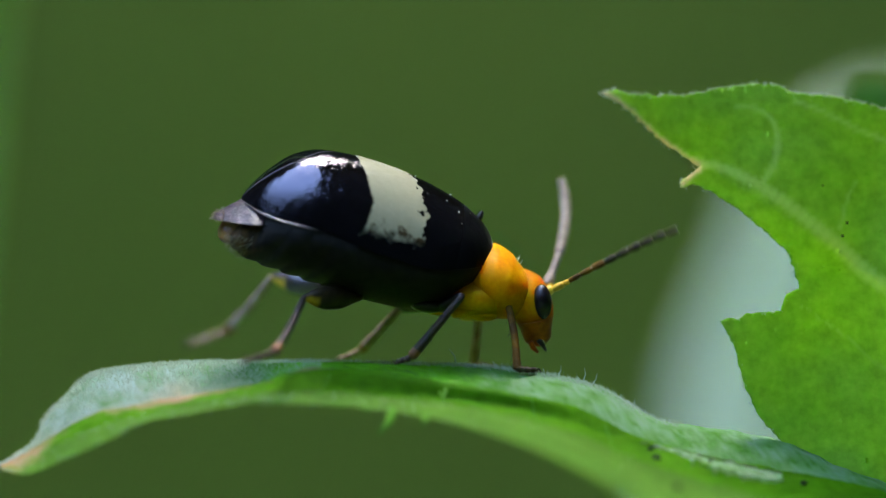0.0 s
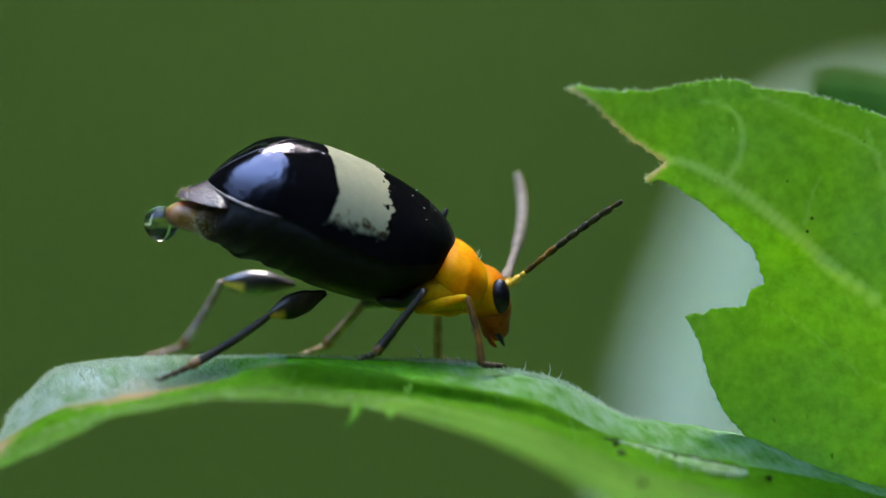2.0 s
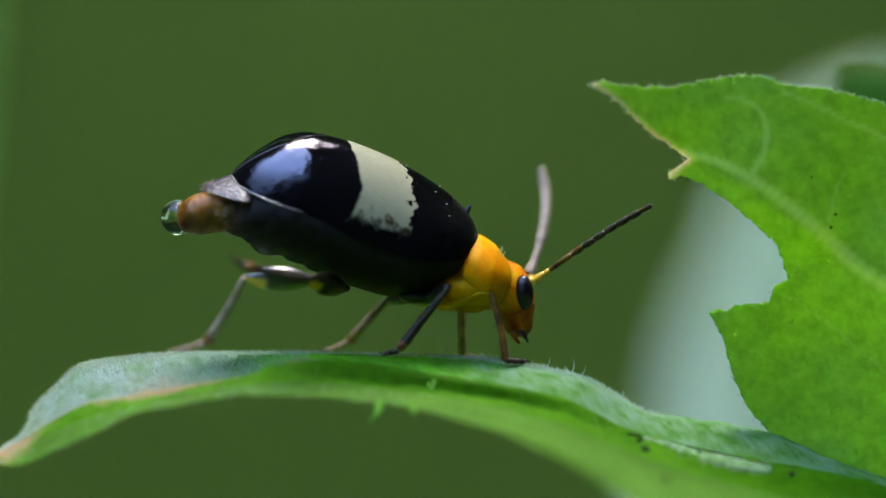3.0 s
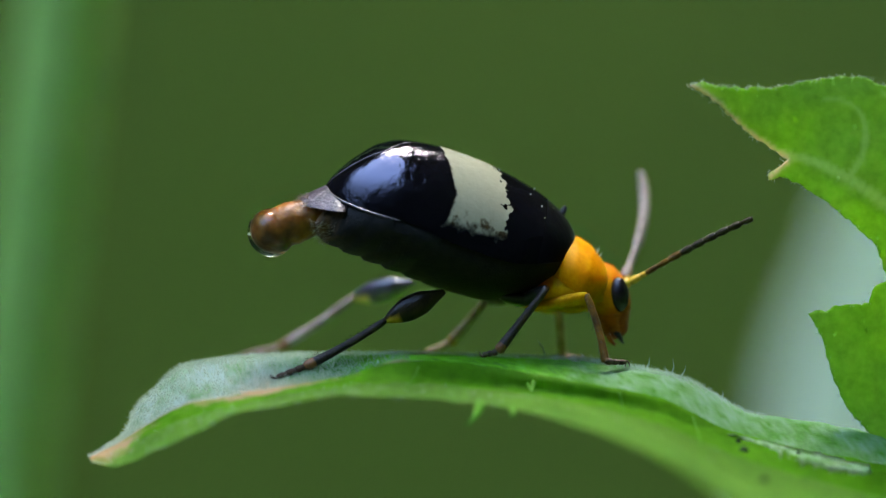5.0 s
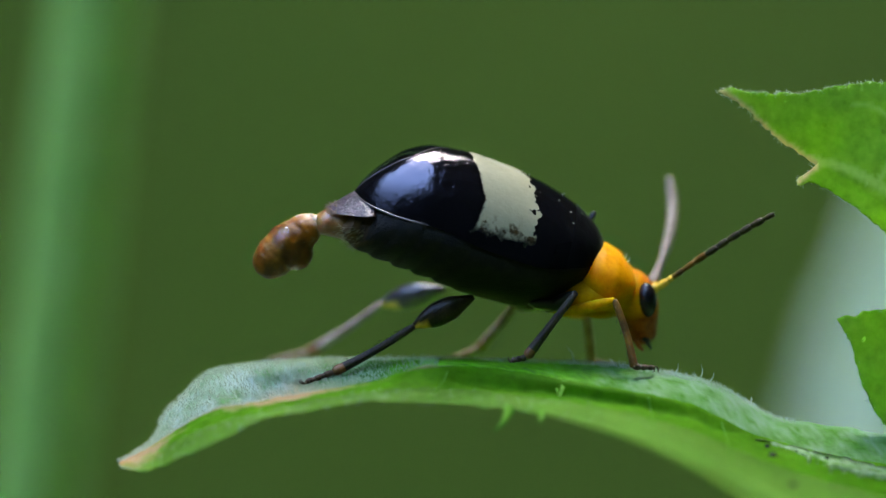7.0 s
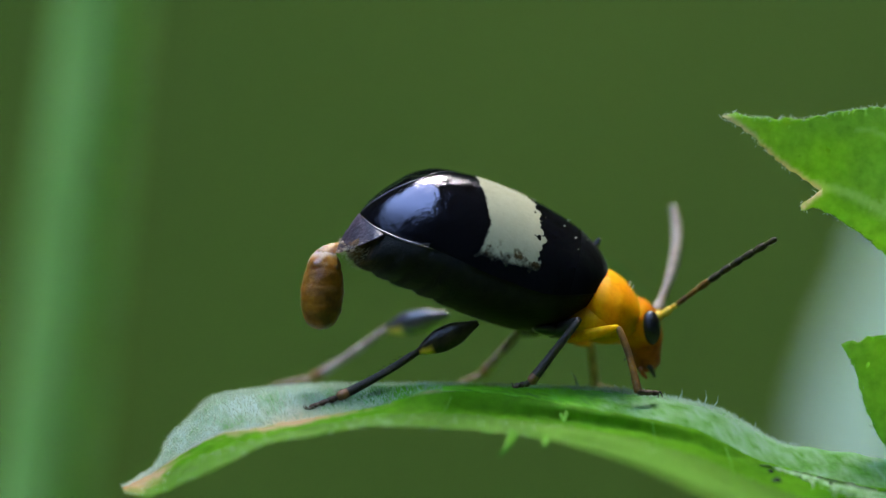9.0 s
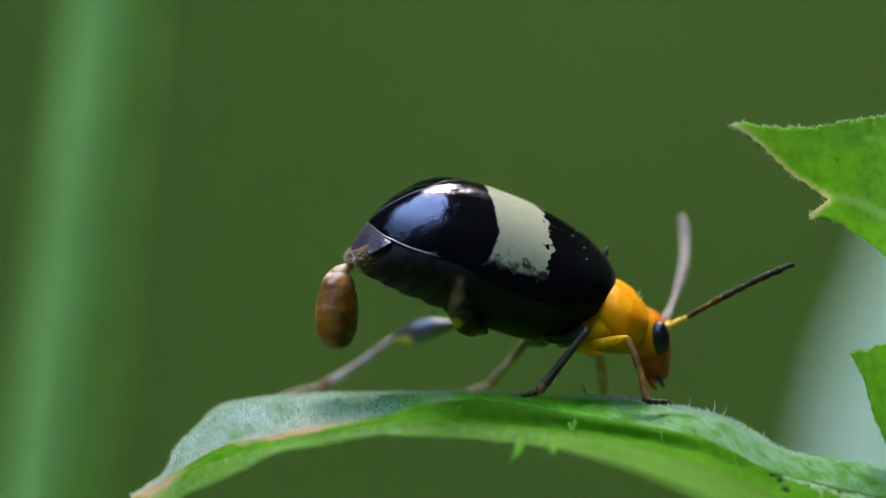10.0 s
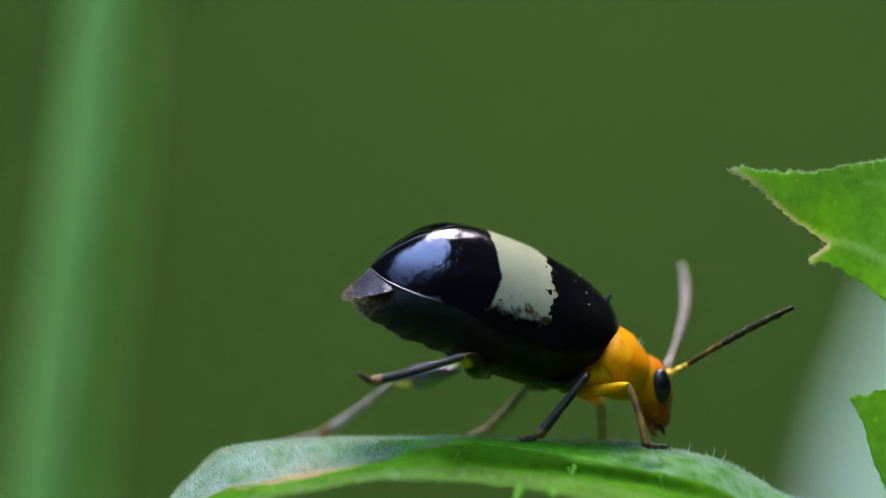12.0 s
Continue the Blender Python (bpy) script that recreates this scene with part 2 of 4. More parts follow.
def spline(points, n):
    """n + 1 places evenly along a smooth line through the points."""
    pts = [Vector(p) for p in points]
    pts = [2 * pts[0] - pts[1]] + pts + [2 * pts[-1] - pts[-2]]
    out = []
    seg = len(pts) - 3
    for k in range(n + 1):
        f = min(k / n * seg, seg - 1e-6)
        i, u = int(f), f - int(f)
        a, b, c, d = pts[i:i + 4]
        out.append(0.5 * (2 * b + (c - a) * u + (2 * a - 5 * b + 4 * c - d) * u * u + (3 * b - a - 3 * c + d) * u ** 3))
    return out


def loft(rings, closed=True, caps=True, bm=None):
    """A skin over rings of equally many places."""
    bm = bm or bmesh.new()
    vs = [[bm.verts.new(p) for p in r] for r in rings]
    k = len(vs[0])
    for a, b in zip(vs, vs[1:]):
        for i in range(k if closed else k - 1):
            j = (i + 1) % k
            bm.faces.new((a[i], a[j], b[j], b[i]))
    if caps and closed:
        bm.faces.new(vs[0][::-1])
        bm.faces.new(vs[-1])
    return bm


def tube(points, radii, sides=8, flat=1.0, bm=None):
    """A round rod along points with a radius at each; all in metres."""
    rings = []
    n = len(points)
    for i, p in enumerate(points):
        d = (points[min(i + 1, n - 1)] - points[max(i - 1, 0)]).normalized()
        side = d.cross(Vector((0, 1, 0)))
        if side.length < 0.05:
            side = d.cross(Vector((1, 0, 0)))
        side.normalize()
        up = side.cross(d)
        rings.append([p + radii[i] * (math.cos(a) * side + flat * math.sin(a) * up)
                      for a in (2 * math.pi * k / sides for k in range(sides))])
    return loft(rings, bm=bm)


def part(name, bm, mat, parent=None, label="", smooth=True, origin=None):
    """Links a bmesh as one mesh object, under a parent if given."""
    if not isinstance(mat, (list, tuple)):
        mat = [mat]
    bmesh.ops.recalc_face_normals(bm, faces=bm.faces)
    me = bpy.data.meshes.new(name)
    bm.to_mesh(me)
    bm.free()
    for m in mat:
        me.materials.append(m)
    if smooth:
        for p in me.polygons:
            p.use_smooth = True
    ob = new(name, me)
    if origin is not None:
        me.transform(Matrix.Translation(-Vector(origin)))
        ob.location = origin
    if parent is not None:
        ob.parent = parent
        base = Vector((0, 0, 0))
        up = parent
        while up is not None:
            base += up.location
            up = up.parent
        if origin is None:
            me.transform(Matrix.Translation(-base))
        else:
            ob.location = Vector(origin) - base
    if label:
        tagged(ob, label)
    return ob


def ellipsoid(c, rx, ry, rz, seg=20, rings=12, tilt=0.0):
    """A smooth egg round c; radii in design units."""
    bm = bmesh.new()
    bmesh.ops.create_uvsphere(bm, u_segments=seg, v_segments=rings, radius=1)
    bmesh.ops.transform(bm, verts=bm.verts, matrix=Matrix.Translation(c) @ Matrix.Rotation(radians(tilt), 4, "Y")
                        @ Matrix.Diagonal((rx * U, ry * U, rz * U, 1)))
    return bm


# ---- surroundings ----
def ground():
    bm = bmesh.new()
    bmesh.ops.create_grid(bm, x_segments=60, y_segments=60, size=1.0)
    for v in bm.verts:
        r = v.co.xy.length
        k = 0.5 + 60 * r ** 3
        v.co.x, v.co.y = v.co.x * k, v.co.y * k
        v.co.z = -0.32 + 0.012 * noise.noise(v.co * 6)
    tagged(part("ground", bm, SOIL), "ground covered with low dark green plants", "ground", kind="structure")


# heights of the unseen trees, set to bound the sky mirrored in the wing cases
SKYLINE = curve([(-180, 36), (-150, 25), (-127, 19), (-105, 27), (-85, 46), (-66, 56), (-30, 61), (-5, 56), (12, 50), (28, 51), (45, 64), (75, 79), (100, 79), (130, 79), (150, 75), (166, 56), (180, 37)])


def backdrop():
    """The far bank of low plants beyond the leaf, sunlight put into its green."""
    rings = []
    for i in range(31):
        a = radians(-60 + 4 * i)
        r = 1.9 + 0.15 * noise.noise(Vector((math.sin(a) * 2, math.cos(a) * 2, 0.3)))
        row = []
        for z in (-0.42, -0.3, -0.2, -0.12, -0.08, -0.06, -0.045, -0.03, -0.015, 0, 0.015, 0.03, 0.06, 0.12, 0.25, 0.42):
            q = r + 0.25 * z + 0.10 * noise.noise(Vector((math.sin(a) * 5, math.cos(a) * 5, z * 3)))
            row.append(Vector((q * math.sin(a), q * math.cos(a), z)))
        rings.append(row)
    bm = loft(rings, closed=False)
    # dry here only turns the bank lighter and more olive, lower and leftward
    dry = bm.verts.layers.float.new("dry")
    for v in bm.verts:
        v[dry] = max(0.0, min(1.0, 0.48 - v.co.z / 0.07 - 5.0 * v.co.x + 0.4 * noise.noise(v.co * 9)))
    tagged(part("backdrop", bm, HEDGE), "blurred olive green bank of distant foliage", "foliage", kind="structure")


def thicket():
    """Unseen trees, shade in their colour, arching over the other sides; sky open overhead."""
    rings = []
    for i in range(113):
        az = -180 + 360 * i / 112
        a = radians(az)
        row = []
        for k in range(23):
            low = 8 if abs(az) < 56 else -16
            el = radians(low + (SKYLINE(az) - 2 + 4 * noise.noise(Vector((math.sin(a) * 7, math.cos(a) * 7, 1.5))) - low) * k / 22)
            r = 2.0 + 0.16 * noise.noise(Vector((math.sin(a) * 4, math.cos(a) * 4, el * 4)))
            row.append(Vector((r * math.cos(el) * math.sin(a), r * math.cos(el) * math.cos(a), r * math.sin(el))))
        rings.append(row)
    wall = tagged(part("backdrop_trees", loft(rings, closed=False), TREES), "unseen trees added arching round the clearing, coloured dark for shade", "trees", kind="structure")
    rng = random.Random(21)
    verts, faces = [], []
    # leaves added at the gap's edge to break up the mirrored sky and sun
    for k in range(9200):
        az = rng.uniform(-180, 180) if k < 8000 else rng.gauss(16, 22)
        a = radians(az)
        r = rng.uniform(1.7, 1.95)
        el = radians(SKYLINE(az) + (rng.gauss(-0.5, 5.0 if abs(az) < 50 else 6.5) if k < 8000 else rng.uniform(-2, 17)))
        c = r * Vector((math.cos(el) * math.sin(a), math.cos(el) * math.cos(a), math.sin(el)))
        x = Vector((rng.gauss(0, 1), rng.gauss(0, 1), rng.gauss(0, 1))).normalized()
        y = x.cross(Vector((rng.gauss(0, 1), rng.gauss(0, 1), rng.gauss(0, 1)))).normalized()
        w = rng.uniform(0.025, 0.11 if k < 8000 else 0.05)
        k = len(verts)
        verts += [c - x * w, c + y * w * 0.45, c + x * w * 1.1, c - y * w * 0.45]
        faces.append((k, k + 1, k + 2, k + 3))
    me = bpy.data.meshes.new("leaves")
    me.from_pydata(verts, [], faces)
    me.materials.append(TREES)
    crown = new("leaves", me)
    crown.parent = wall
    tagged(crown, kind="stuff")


ground()
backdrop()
thicket()


def long_blade(name, foot, top, width, mat, label, category, arch=0.0):
    """A long leaf blade with a keel, from foot to top."""
    bm = bmesh.new()
    rings = []
    for k in range(41):
        u = k / 40
        p = foot.lerp(top, u) + Vector((arch * 4 * u * (1 - u), 0, 0))
        w = width * (0.55 + 0.45 * math.sin(math.pi * min(1, u * 1.3 + 0.1))) * (1 - u ** 6) + 1e-5
        rings.append([p + Vector((w * j / 6, 0.18 * w * (abs(j / 6) ** 1.5), 0)) for j in range(-6, 7)]
                     + [p + Vector((w * j / 6, 0.18 * w * (abs(j / 6) ** 1.5) + 0.00012, 0)) for j in range(6, -7, -1)])
    loft(rings, bm=bm)
    ob = part(name, bm, mat, origin=foot)
    keel = [foot.lerp(top, k / 40) + Vector((arch * 4 * (k / 40) * (1 - k / 40), -0.00005, 0)) for k in range(40)]
    part("midrib", tube(keel, [width * 0.12] * 40, 8), mat, ob)
    return tagged(ob, label, category)


long_blade("grass_blade", Vector((-0.0476, 0.0125, -0.32)), Vector((-0.0008, 0.0125, 0.055)), 0.0021,
           GRASS, "blurred bright green grass blade rising from the ground", "grass")


# ---- the plant with the two leaves ----
STEM_X = 2300
plant = new("plant")
plant.location = P(STEM_X + 150, 441 + 40500, 300)
plant.location.z = -0.32
tagged(plant, "downy green plant with serrated, insect-bitten leaves", "plant")


def stem():
    pts = spline([plant.location, P(STEM_X + 60, 20000, 250), P(STEM_X, 900, 150), P(STEM_X + 20, 300, 200), P(STEM_X + 60, -900, 300)], 40)
    part("stem", tube(pts, [0.0016 - 0.0008 * i / 40 for i in range(41)], 12), STEM, plant)


stem()

RAIL_A = curve([(-40, 838), (5, 814), (48, 796), (66, 782), (80, 746), (110, 713), (170, 662), (250, 649), (380, 641), (560, 640), (700, 644), (850, 648), (950, 660), (1050, 682), (1110, 712), (1170, 744), (1300, 762), (1400, 785), (1480, 822), (1700, 880), (2300, 900)])
RAIL_B = curve([(-40, 841), (5, 818), (48, 801), (66, 790), (110, 763), (160, 734), (250, 714), (350, 697), (470, 675), (520, 658), (560, 651), (640, 653), (720, 664), (850, 686), (1000, 714), (1150, 780), (1300, 815), (1500, 852), (1700, 900), (2300, 930)])
RAIL_D = curve([(-40, 843), (5, 822), (60, 806), (110, 772), (200, 742), (350, 706), (480, 686), (560, 680), (700, 694), (850, 714), (1000, 745), (1150, 800), (1300, 838), (1500, 885), (1700, 930), (2300, 960)])
RAIL_E = curve([(-40, 846), (5, 828), (60, 820), (110, 790), (200, 754), (350, 718), (480, 702), (560, 700), (700, 709), (850, 732), (1000, 776), (1150, 845), (1300, 900), (1500, 960), (2300, 1010)])
RAIL_C = curve([(-40, 850), (5, 842), (60, 836), (110, 816), (200, 776), (260, 745), (350, 730), (450, 714), (550, 717), (650, 724), (740, 736), (850, 762), (1000, 820), (1150, 915), (1300, 1010), (1500, 1120), (2300, 1060)])
NEAR = curve([(-40, -60), (60, -130), (250, -160), (480, -150), (640, -120), (760, -130), (900, -150), (1200, -120), (1500, -110), (2300, 60)])
FAR = curve([(-40, -50), (60, -45), (170, -20), (400, 20), (700, 40), (900, -20), (1300, -30), (2300, 140)])


def lower_point(x, v):
    """The lower leaf's face at x: v from 0 (far margin) over 1 (brow), 2 (near fold), 3, 4 to 5 (hanging near margin)."""
    n, f = NEAR(x), FAR(x)
    hollow = max(0.0, 1 - ((x - 900) / 340) ** 2) * 35
    rows = [(RAIL_A(x) + 26, f + 220), (RAIL_A(x), f), (RAIL_B(x), n), (RAIL_D(x), n + hollow - 45 - 0.05 * max(0, min(x, 1600) - 800)), (RAIL_E(x), n - 72 - 0.35 * max(0, min(x, 1600) - 720)), (RAIL_C(x), n - 105 - 1.1 * max(0, min(x, 1600) - 720))]
    i = min(int(v), 4)
    u = v - i
    a, b, c, d = rows[max(i - 1, 0)], rows[i], rows[i + 1], rows[min(i + 2, 5)]
    soft = 0.6
    out = []
    for k in (0, 1):
        ta, tb = soft * (c[k] - a[k]) / 2, soft * (d[k] - b[k]) / 2
        out.append((1 + 2 * u) * (1 - u) ** 2 * b[k] + u * (1 - u) ** 2 * ta + u * u * (3 - 2 * u) * c[k] + u * u * (u - 1) * tb)
    if x < 42:
        out[0] = 822 + (out[0] - 822) * math.sqrt(max(0.02, (x - 2) / 40))
    k = 1 + out[1] * U / 0.16
    return P(784 + (x - 784) * k, 441 + (out[0] - 441) * k, out[1])


def on_leaf(x, y, lift=4.0):
    """The place on the lower leaf's near face at that height, a little proud of it."""
    best = min((lower_point(x, 1 + k / 50) for k in range(201)), key=lambda p: abs(p.z - (441 - y) * U))
    return best + Vector((0, -lift * U, 0))


def lower_leaf():
    bm = bmesh.new()
    rings = []
    steps = [i / 8 for i in range(41)]
    xs = [4 + 2266 * (i / 280) ** 1.15 for i in range(281)]
    for x in xs:
        row = []
        for v in steps:
            p = lower_point(x, v)
            q = noise.noise(Vector((x * 0.03, v * 2.0, 3.1))) + 0.5 * noise.noise(Vector((x * 0.09, v * 5.0, 7.7)))
            p.z += (q * 3.0 + (0.8 * noise.noise(Vector((x * 0.3, v * 14.0, 1.7))) if v < 2 else 0)) * U
            if v == 5:
                p.z -= (3 if (x % 97) > 30 else -2) * U * noise.noise(Vector((x * 0.05, 1, 2)))
            row.append(p)
        rings.append(row)
    loft(rings, closed=False, bm=bm)
    lay = bm.verts.layers.float.new("vein")
    dry = bm.verts.layers.float.new("dry")
    lit_green = bm.verts.layers.float.new("lit_green")
    for k, vert in enumerate(bm.verts):
        x = xs[k // 41]
        q = noise.noise(vert.co * 3500) + 0.5 * noise.noise(vert.co * 11000) + 0.7 * noise.noise(vert.co * 31000)
        vert[lay] = max(0.0, min(1.0, (470 - x) / 210)) * max(0.0, min(1.0, 0.72 + 0.75 * q)) + max(0.0, 0.4 * q + 0.3 * min(1, (x - 850) / 100) if x > 850 else 0.2 * q)
        v = steps[k % 41]
        # brighter green painted to offset the beetle's shadow, fainter towards the right
        vert[lit_green] = max(0.0, min(1.0, (x - 450) / 80)) * max(0.0, min(1.0, (880 - x) / 120)) * max(0.0, min(1.0, 0.9 + q)) + max(0.0, min(0.32, (x - 880) / 250)) * max(0.3, min(1.0, 0.9 + q))
        w = 0.5 * noise.noise(vert.co * 6000) + 0.4 * noise.noise(vert.co * 14000)
        tip = 2.2 * (1 - x / 125) - abs(v - 2.6) * 0.7 + w
        seam = 1.5 - abs(v - 2.2) * (1.9 if x > 190 else 4.5) - abs(x - 310) / 110 + w
        nick = 1.0 - abs(v - 2.0) * 3 - abs(x - 545) / 45 + w
        thin = 0.7 - abs(v - 2.0) * 6 + w - max(0, x - 240) / 200
        vert[dry] = max(0.0, min(1.0, max(tip, seam, nick, thin)))
    bm.faces.ensure_lookup_table()
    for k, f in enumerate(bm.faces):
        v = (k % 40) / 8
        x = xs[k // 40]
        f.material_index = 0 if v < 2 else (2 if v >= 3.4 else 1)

    bmesh.ops.solidify(bm, geom=bm.faces[:], thickness=5 * U)
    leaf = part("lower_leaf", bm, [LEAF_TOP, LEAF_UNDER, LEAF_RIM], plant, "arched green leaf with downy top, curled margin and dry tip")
    # teeth hanging from the near margin
    for x0, at, dx, dy, w in ((698, 4.9, -28, 38, 11), (754, 4.9, -5, 13, 8), (794, 2.2, -28, 56, 5.5), (776, 2.6, 12, 18, 2.6)):
        base = lower_point(x0, at)
        bm = tube([base + Vector((0, 6 * U, 6 * U)), base + Vector((dx * 0.4 * U, -14 * U, -dy * 0.5 * U)), base + Vector((dx * U, -40 * U, -dy * U))],
                  [w * U, w * 0.5 * U, 0.8 * U], 8, 0.12)
        part("tooth", bm, TOOTH, leaf)
    # side veins across the hollow face
    for x0, x1, v0, v1, r in ((585, 560, 2.4, 4.2, 2), (940, 952, 2.2, 4.2, 2.2), (1070, 1090, 2.3, 4.2, 2)):
        pts = [lower_point(x0 + (x1 - x0) * k / 10, v0 + (v1 - v0) * k / 10) + Vector((0, -1.5 * U, 0)) for k in range(11)]
        part("vein", tube(pts, [r * U * (1 - 0.05 * k) for k in range(11)], 7), TOOTH, leaf)
    # midrib under the near half, running to the stem
    pts = [lower_point(x, 4.35 + 0.3 * (x - 600) / 1700) + Vector((0, -5 * U, 0)) for x in range(780, 2260, 30)]
    part("midrib", tube(pts, [(1 + 19 * min(1, i / 40)) * U for i in range(len(pts))], 10), LEAF_RIM, leaf, "pale green midrib")
    # bitten shreds and specks near the stalk
    rng = random.Random(5)
    rows = [[], [], []]
    for k in range(104):
        x = 1128 + 2.45 * k
        y = 776 + 0.22 * (x - 1128) + 5 * noise.noise(Vector((x * 0.05, 0, 1)))
        swell = math.sin(math.pi * min(1, (k + 3) / 108)) ** 0.5
        deep = swell * (5 + 14 * min(1, k / 70) + 12 * noise.noise(Vector((x * 0.045, 3, 1))) + 11 * noise.noise(Vector((x * 0.13, 5, 1))) + 6 * noise.noise(Vector((x * 0.35, 8, 1)))) + 0.05 * (x - 1128)
        for r, f, lift in zip(rows, (0, 0.45, 1), (1, 7, 1)):
            r.append(on_leaf(x + 5 * f, y + max(2, deep) * f, lift))
    bm = loft(rows, closed=False)
    bmesh.ops.solidify(bm, geom=bm.faces[:], thickness=3 * U)
    part("torn_edge", bm, SHRED, leaf, "pale bitten edge")
    for x, y, r in ((1160, 806, 9), (1196, 855, 8), (1150, 790, 5), (1420, 850, 6), (1255, 812, 4)):
        part("speck", ellipsoid(on_leaf(x, y, 8), r, r * 0.6, r * 0.7, 10, 6), SPOT, leaf)
    return leaf


LEAF = lower_leaf()


def hairs(leaf, spots, name="down", mat=None, local=False):
    """Fine tapering hairs; spots gives root, direction and length."""
    verts, faces = [], []
    for p, d, ln, r in spots:
        side = d.cross(Vector((0.3, 1, 0.2))).normalized()
        up = side.cross(d).normalized()
        i = len(verts)
        mid = p + d * ln * 0.55 + Vector((0, 0, 0))
        tip = p + d * ln + side * ln * 0.25
        for q, w in ((p, r), (mid, r * 0.7)):
            verts += [q + side * w, q - side * w * 0.5 + up * w * 0.8, q - side * w * 0.5 - up * w * 0.8]
        verts.append(tip)
        faces += [(i, i + 1, i + 4, i + 3), (i + 1, i + 2, i + 5, i + 4), (i + 2, i, i + 3, i + 5), (i + 3, i + 4, i + 6), (i + 4, i + 5, i + 6), (i + 5, i + 3, i + 6)]
    me = bpy.data.meshes.new(name)
    me.from_pydata(verts, [], faces)
    me.materials.append(mat or HAIR)
    ob = new(name, me)
    base = leaf.location + (leaf.parent.location if leaf.parent else Vector())
    if not local:
        me.transform(Matrix.Translation(-base))
    ob.parent = leaf
    return tagged(ob, "fine pale hairs", kind="stuff")


def lower_hairs():
    rng = random.Random(3)
    spots = []
    for _ in range(9000):
        x = rng.uniform(0, 1130) if rng.random() < 0.5 else rng.uniform(30, 520)
        v = rng.uniform(0.6, 2.0) if rng.random() < 0.94 else rng.uniform(3.4, 4.95)
        if x > 480 and 1.25 < v < 2 or 460 < x < 820 and v < 2 and rng.random() < 0.5:
            continue
        p = lower_point(x, v)
        d = Vector((rng.gauss(-0.1, 0.5), rng.gauss(-0.3, 0.4), 1.0 if v < 2 else rng.gauss(-0.2, 0.5))).normalized()
        spots.append((p, d, rng.uniform(4, 10) * U, rng.uniform(0.35, 0.6) * U))
    for _ in range(2600):
        x = rng.uniform(60, 1200)
        if 460 < x < 820 and rng.random() < 0.45:
            continue
        p = lower_point(x, rng.uniform(0.9, 1.25))
        spots.append((p, Vector((rng.gauss(-0.2, 0.5), rng.gauss(-0.2, 0.4), 1)).normalized(), rng.uniform(4, 10) * U, rng.uniform(0.35, 0.65) * U))
    for _ in range(1500):
        x = 70 + 500 * rng.random() ** 1.2
        p = lower_point(x, rng.uniform(0.95, 1.95))
        d = Vector((rng.gauss(-0.2, 0.6), rng.gauss(-0.4, 0.4), 1)).normalized()
        spots.append((p, d, rng.uniform(4, 8) * U, rng.uniform(0.5, 1.0) * U))
    for _ in range(260):
        x = 62 + 300 * rng.random() ** 1.4
        p = lower_point(x, 1.0)
        spots.append((p, Vector((rng.gauss(-0.7, 0.4), rng.gauss(-0.2, 0.3), 0.8)).normalized(), rng.uniform(7, 13) * U, rng.uniform(0.5, 0.9) * U))
    for _ in range(70):
        spots.append((lower_point(rng.uniform(830, 1180), rng.uniform(0.95, 1.15)), Vector((rng.gauss(0.2, 0.5), rng.gauss(-0.2, 0.3), 1)).normalized(), rng.uniform(7, 14) * U, 0.6 * U))
    for x, dx, ln in ((808, -0.2, 34), (1030, 0.35, 30), (1045, 0.8, 26), (985, 0.6, 24), (880, -0.5, 18), (1120, 0.3, 16)):
        spots.append((lower_point(x, 1.1), Vector((dx, -0.2, 1)).normalized(), ln * U, 1.4 * U))
    hairs(LEAF, spots, "down", DOWN)


lower_hairs()


VEINS = [("midrib", [(1228, 286), (1300, 308), (1380, 356), (1470, 428), (1568, 510), (1800, 640), (2280, 610)], 6, 17, "pale raised midrib"),
         ("vein", [(1300, 192), (1338, 196), (1362, 215), (1371, 245), (1366, 290), (1343, 328)], 2, 5, ""),
         ("vein", [(1400, 180), (1450, 200), (1510, 230), (1580, 262), (1700, 350)], 2.5, 4, ""),
         ("vein", [(1508, 325), (1495, 345), (1487, 375), (1480, 405)], 1.2, 2, ""),
         ("vein", [(1415, 540), (1500, 600), (1600, 680), (1700, 700)], 0.8, 2, ""),
         ("vein", [(1590, 240), (1620, 330), (1640, 470), (1650, 560)], 2, 5, "")]


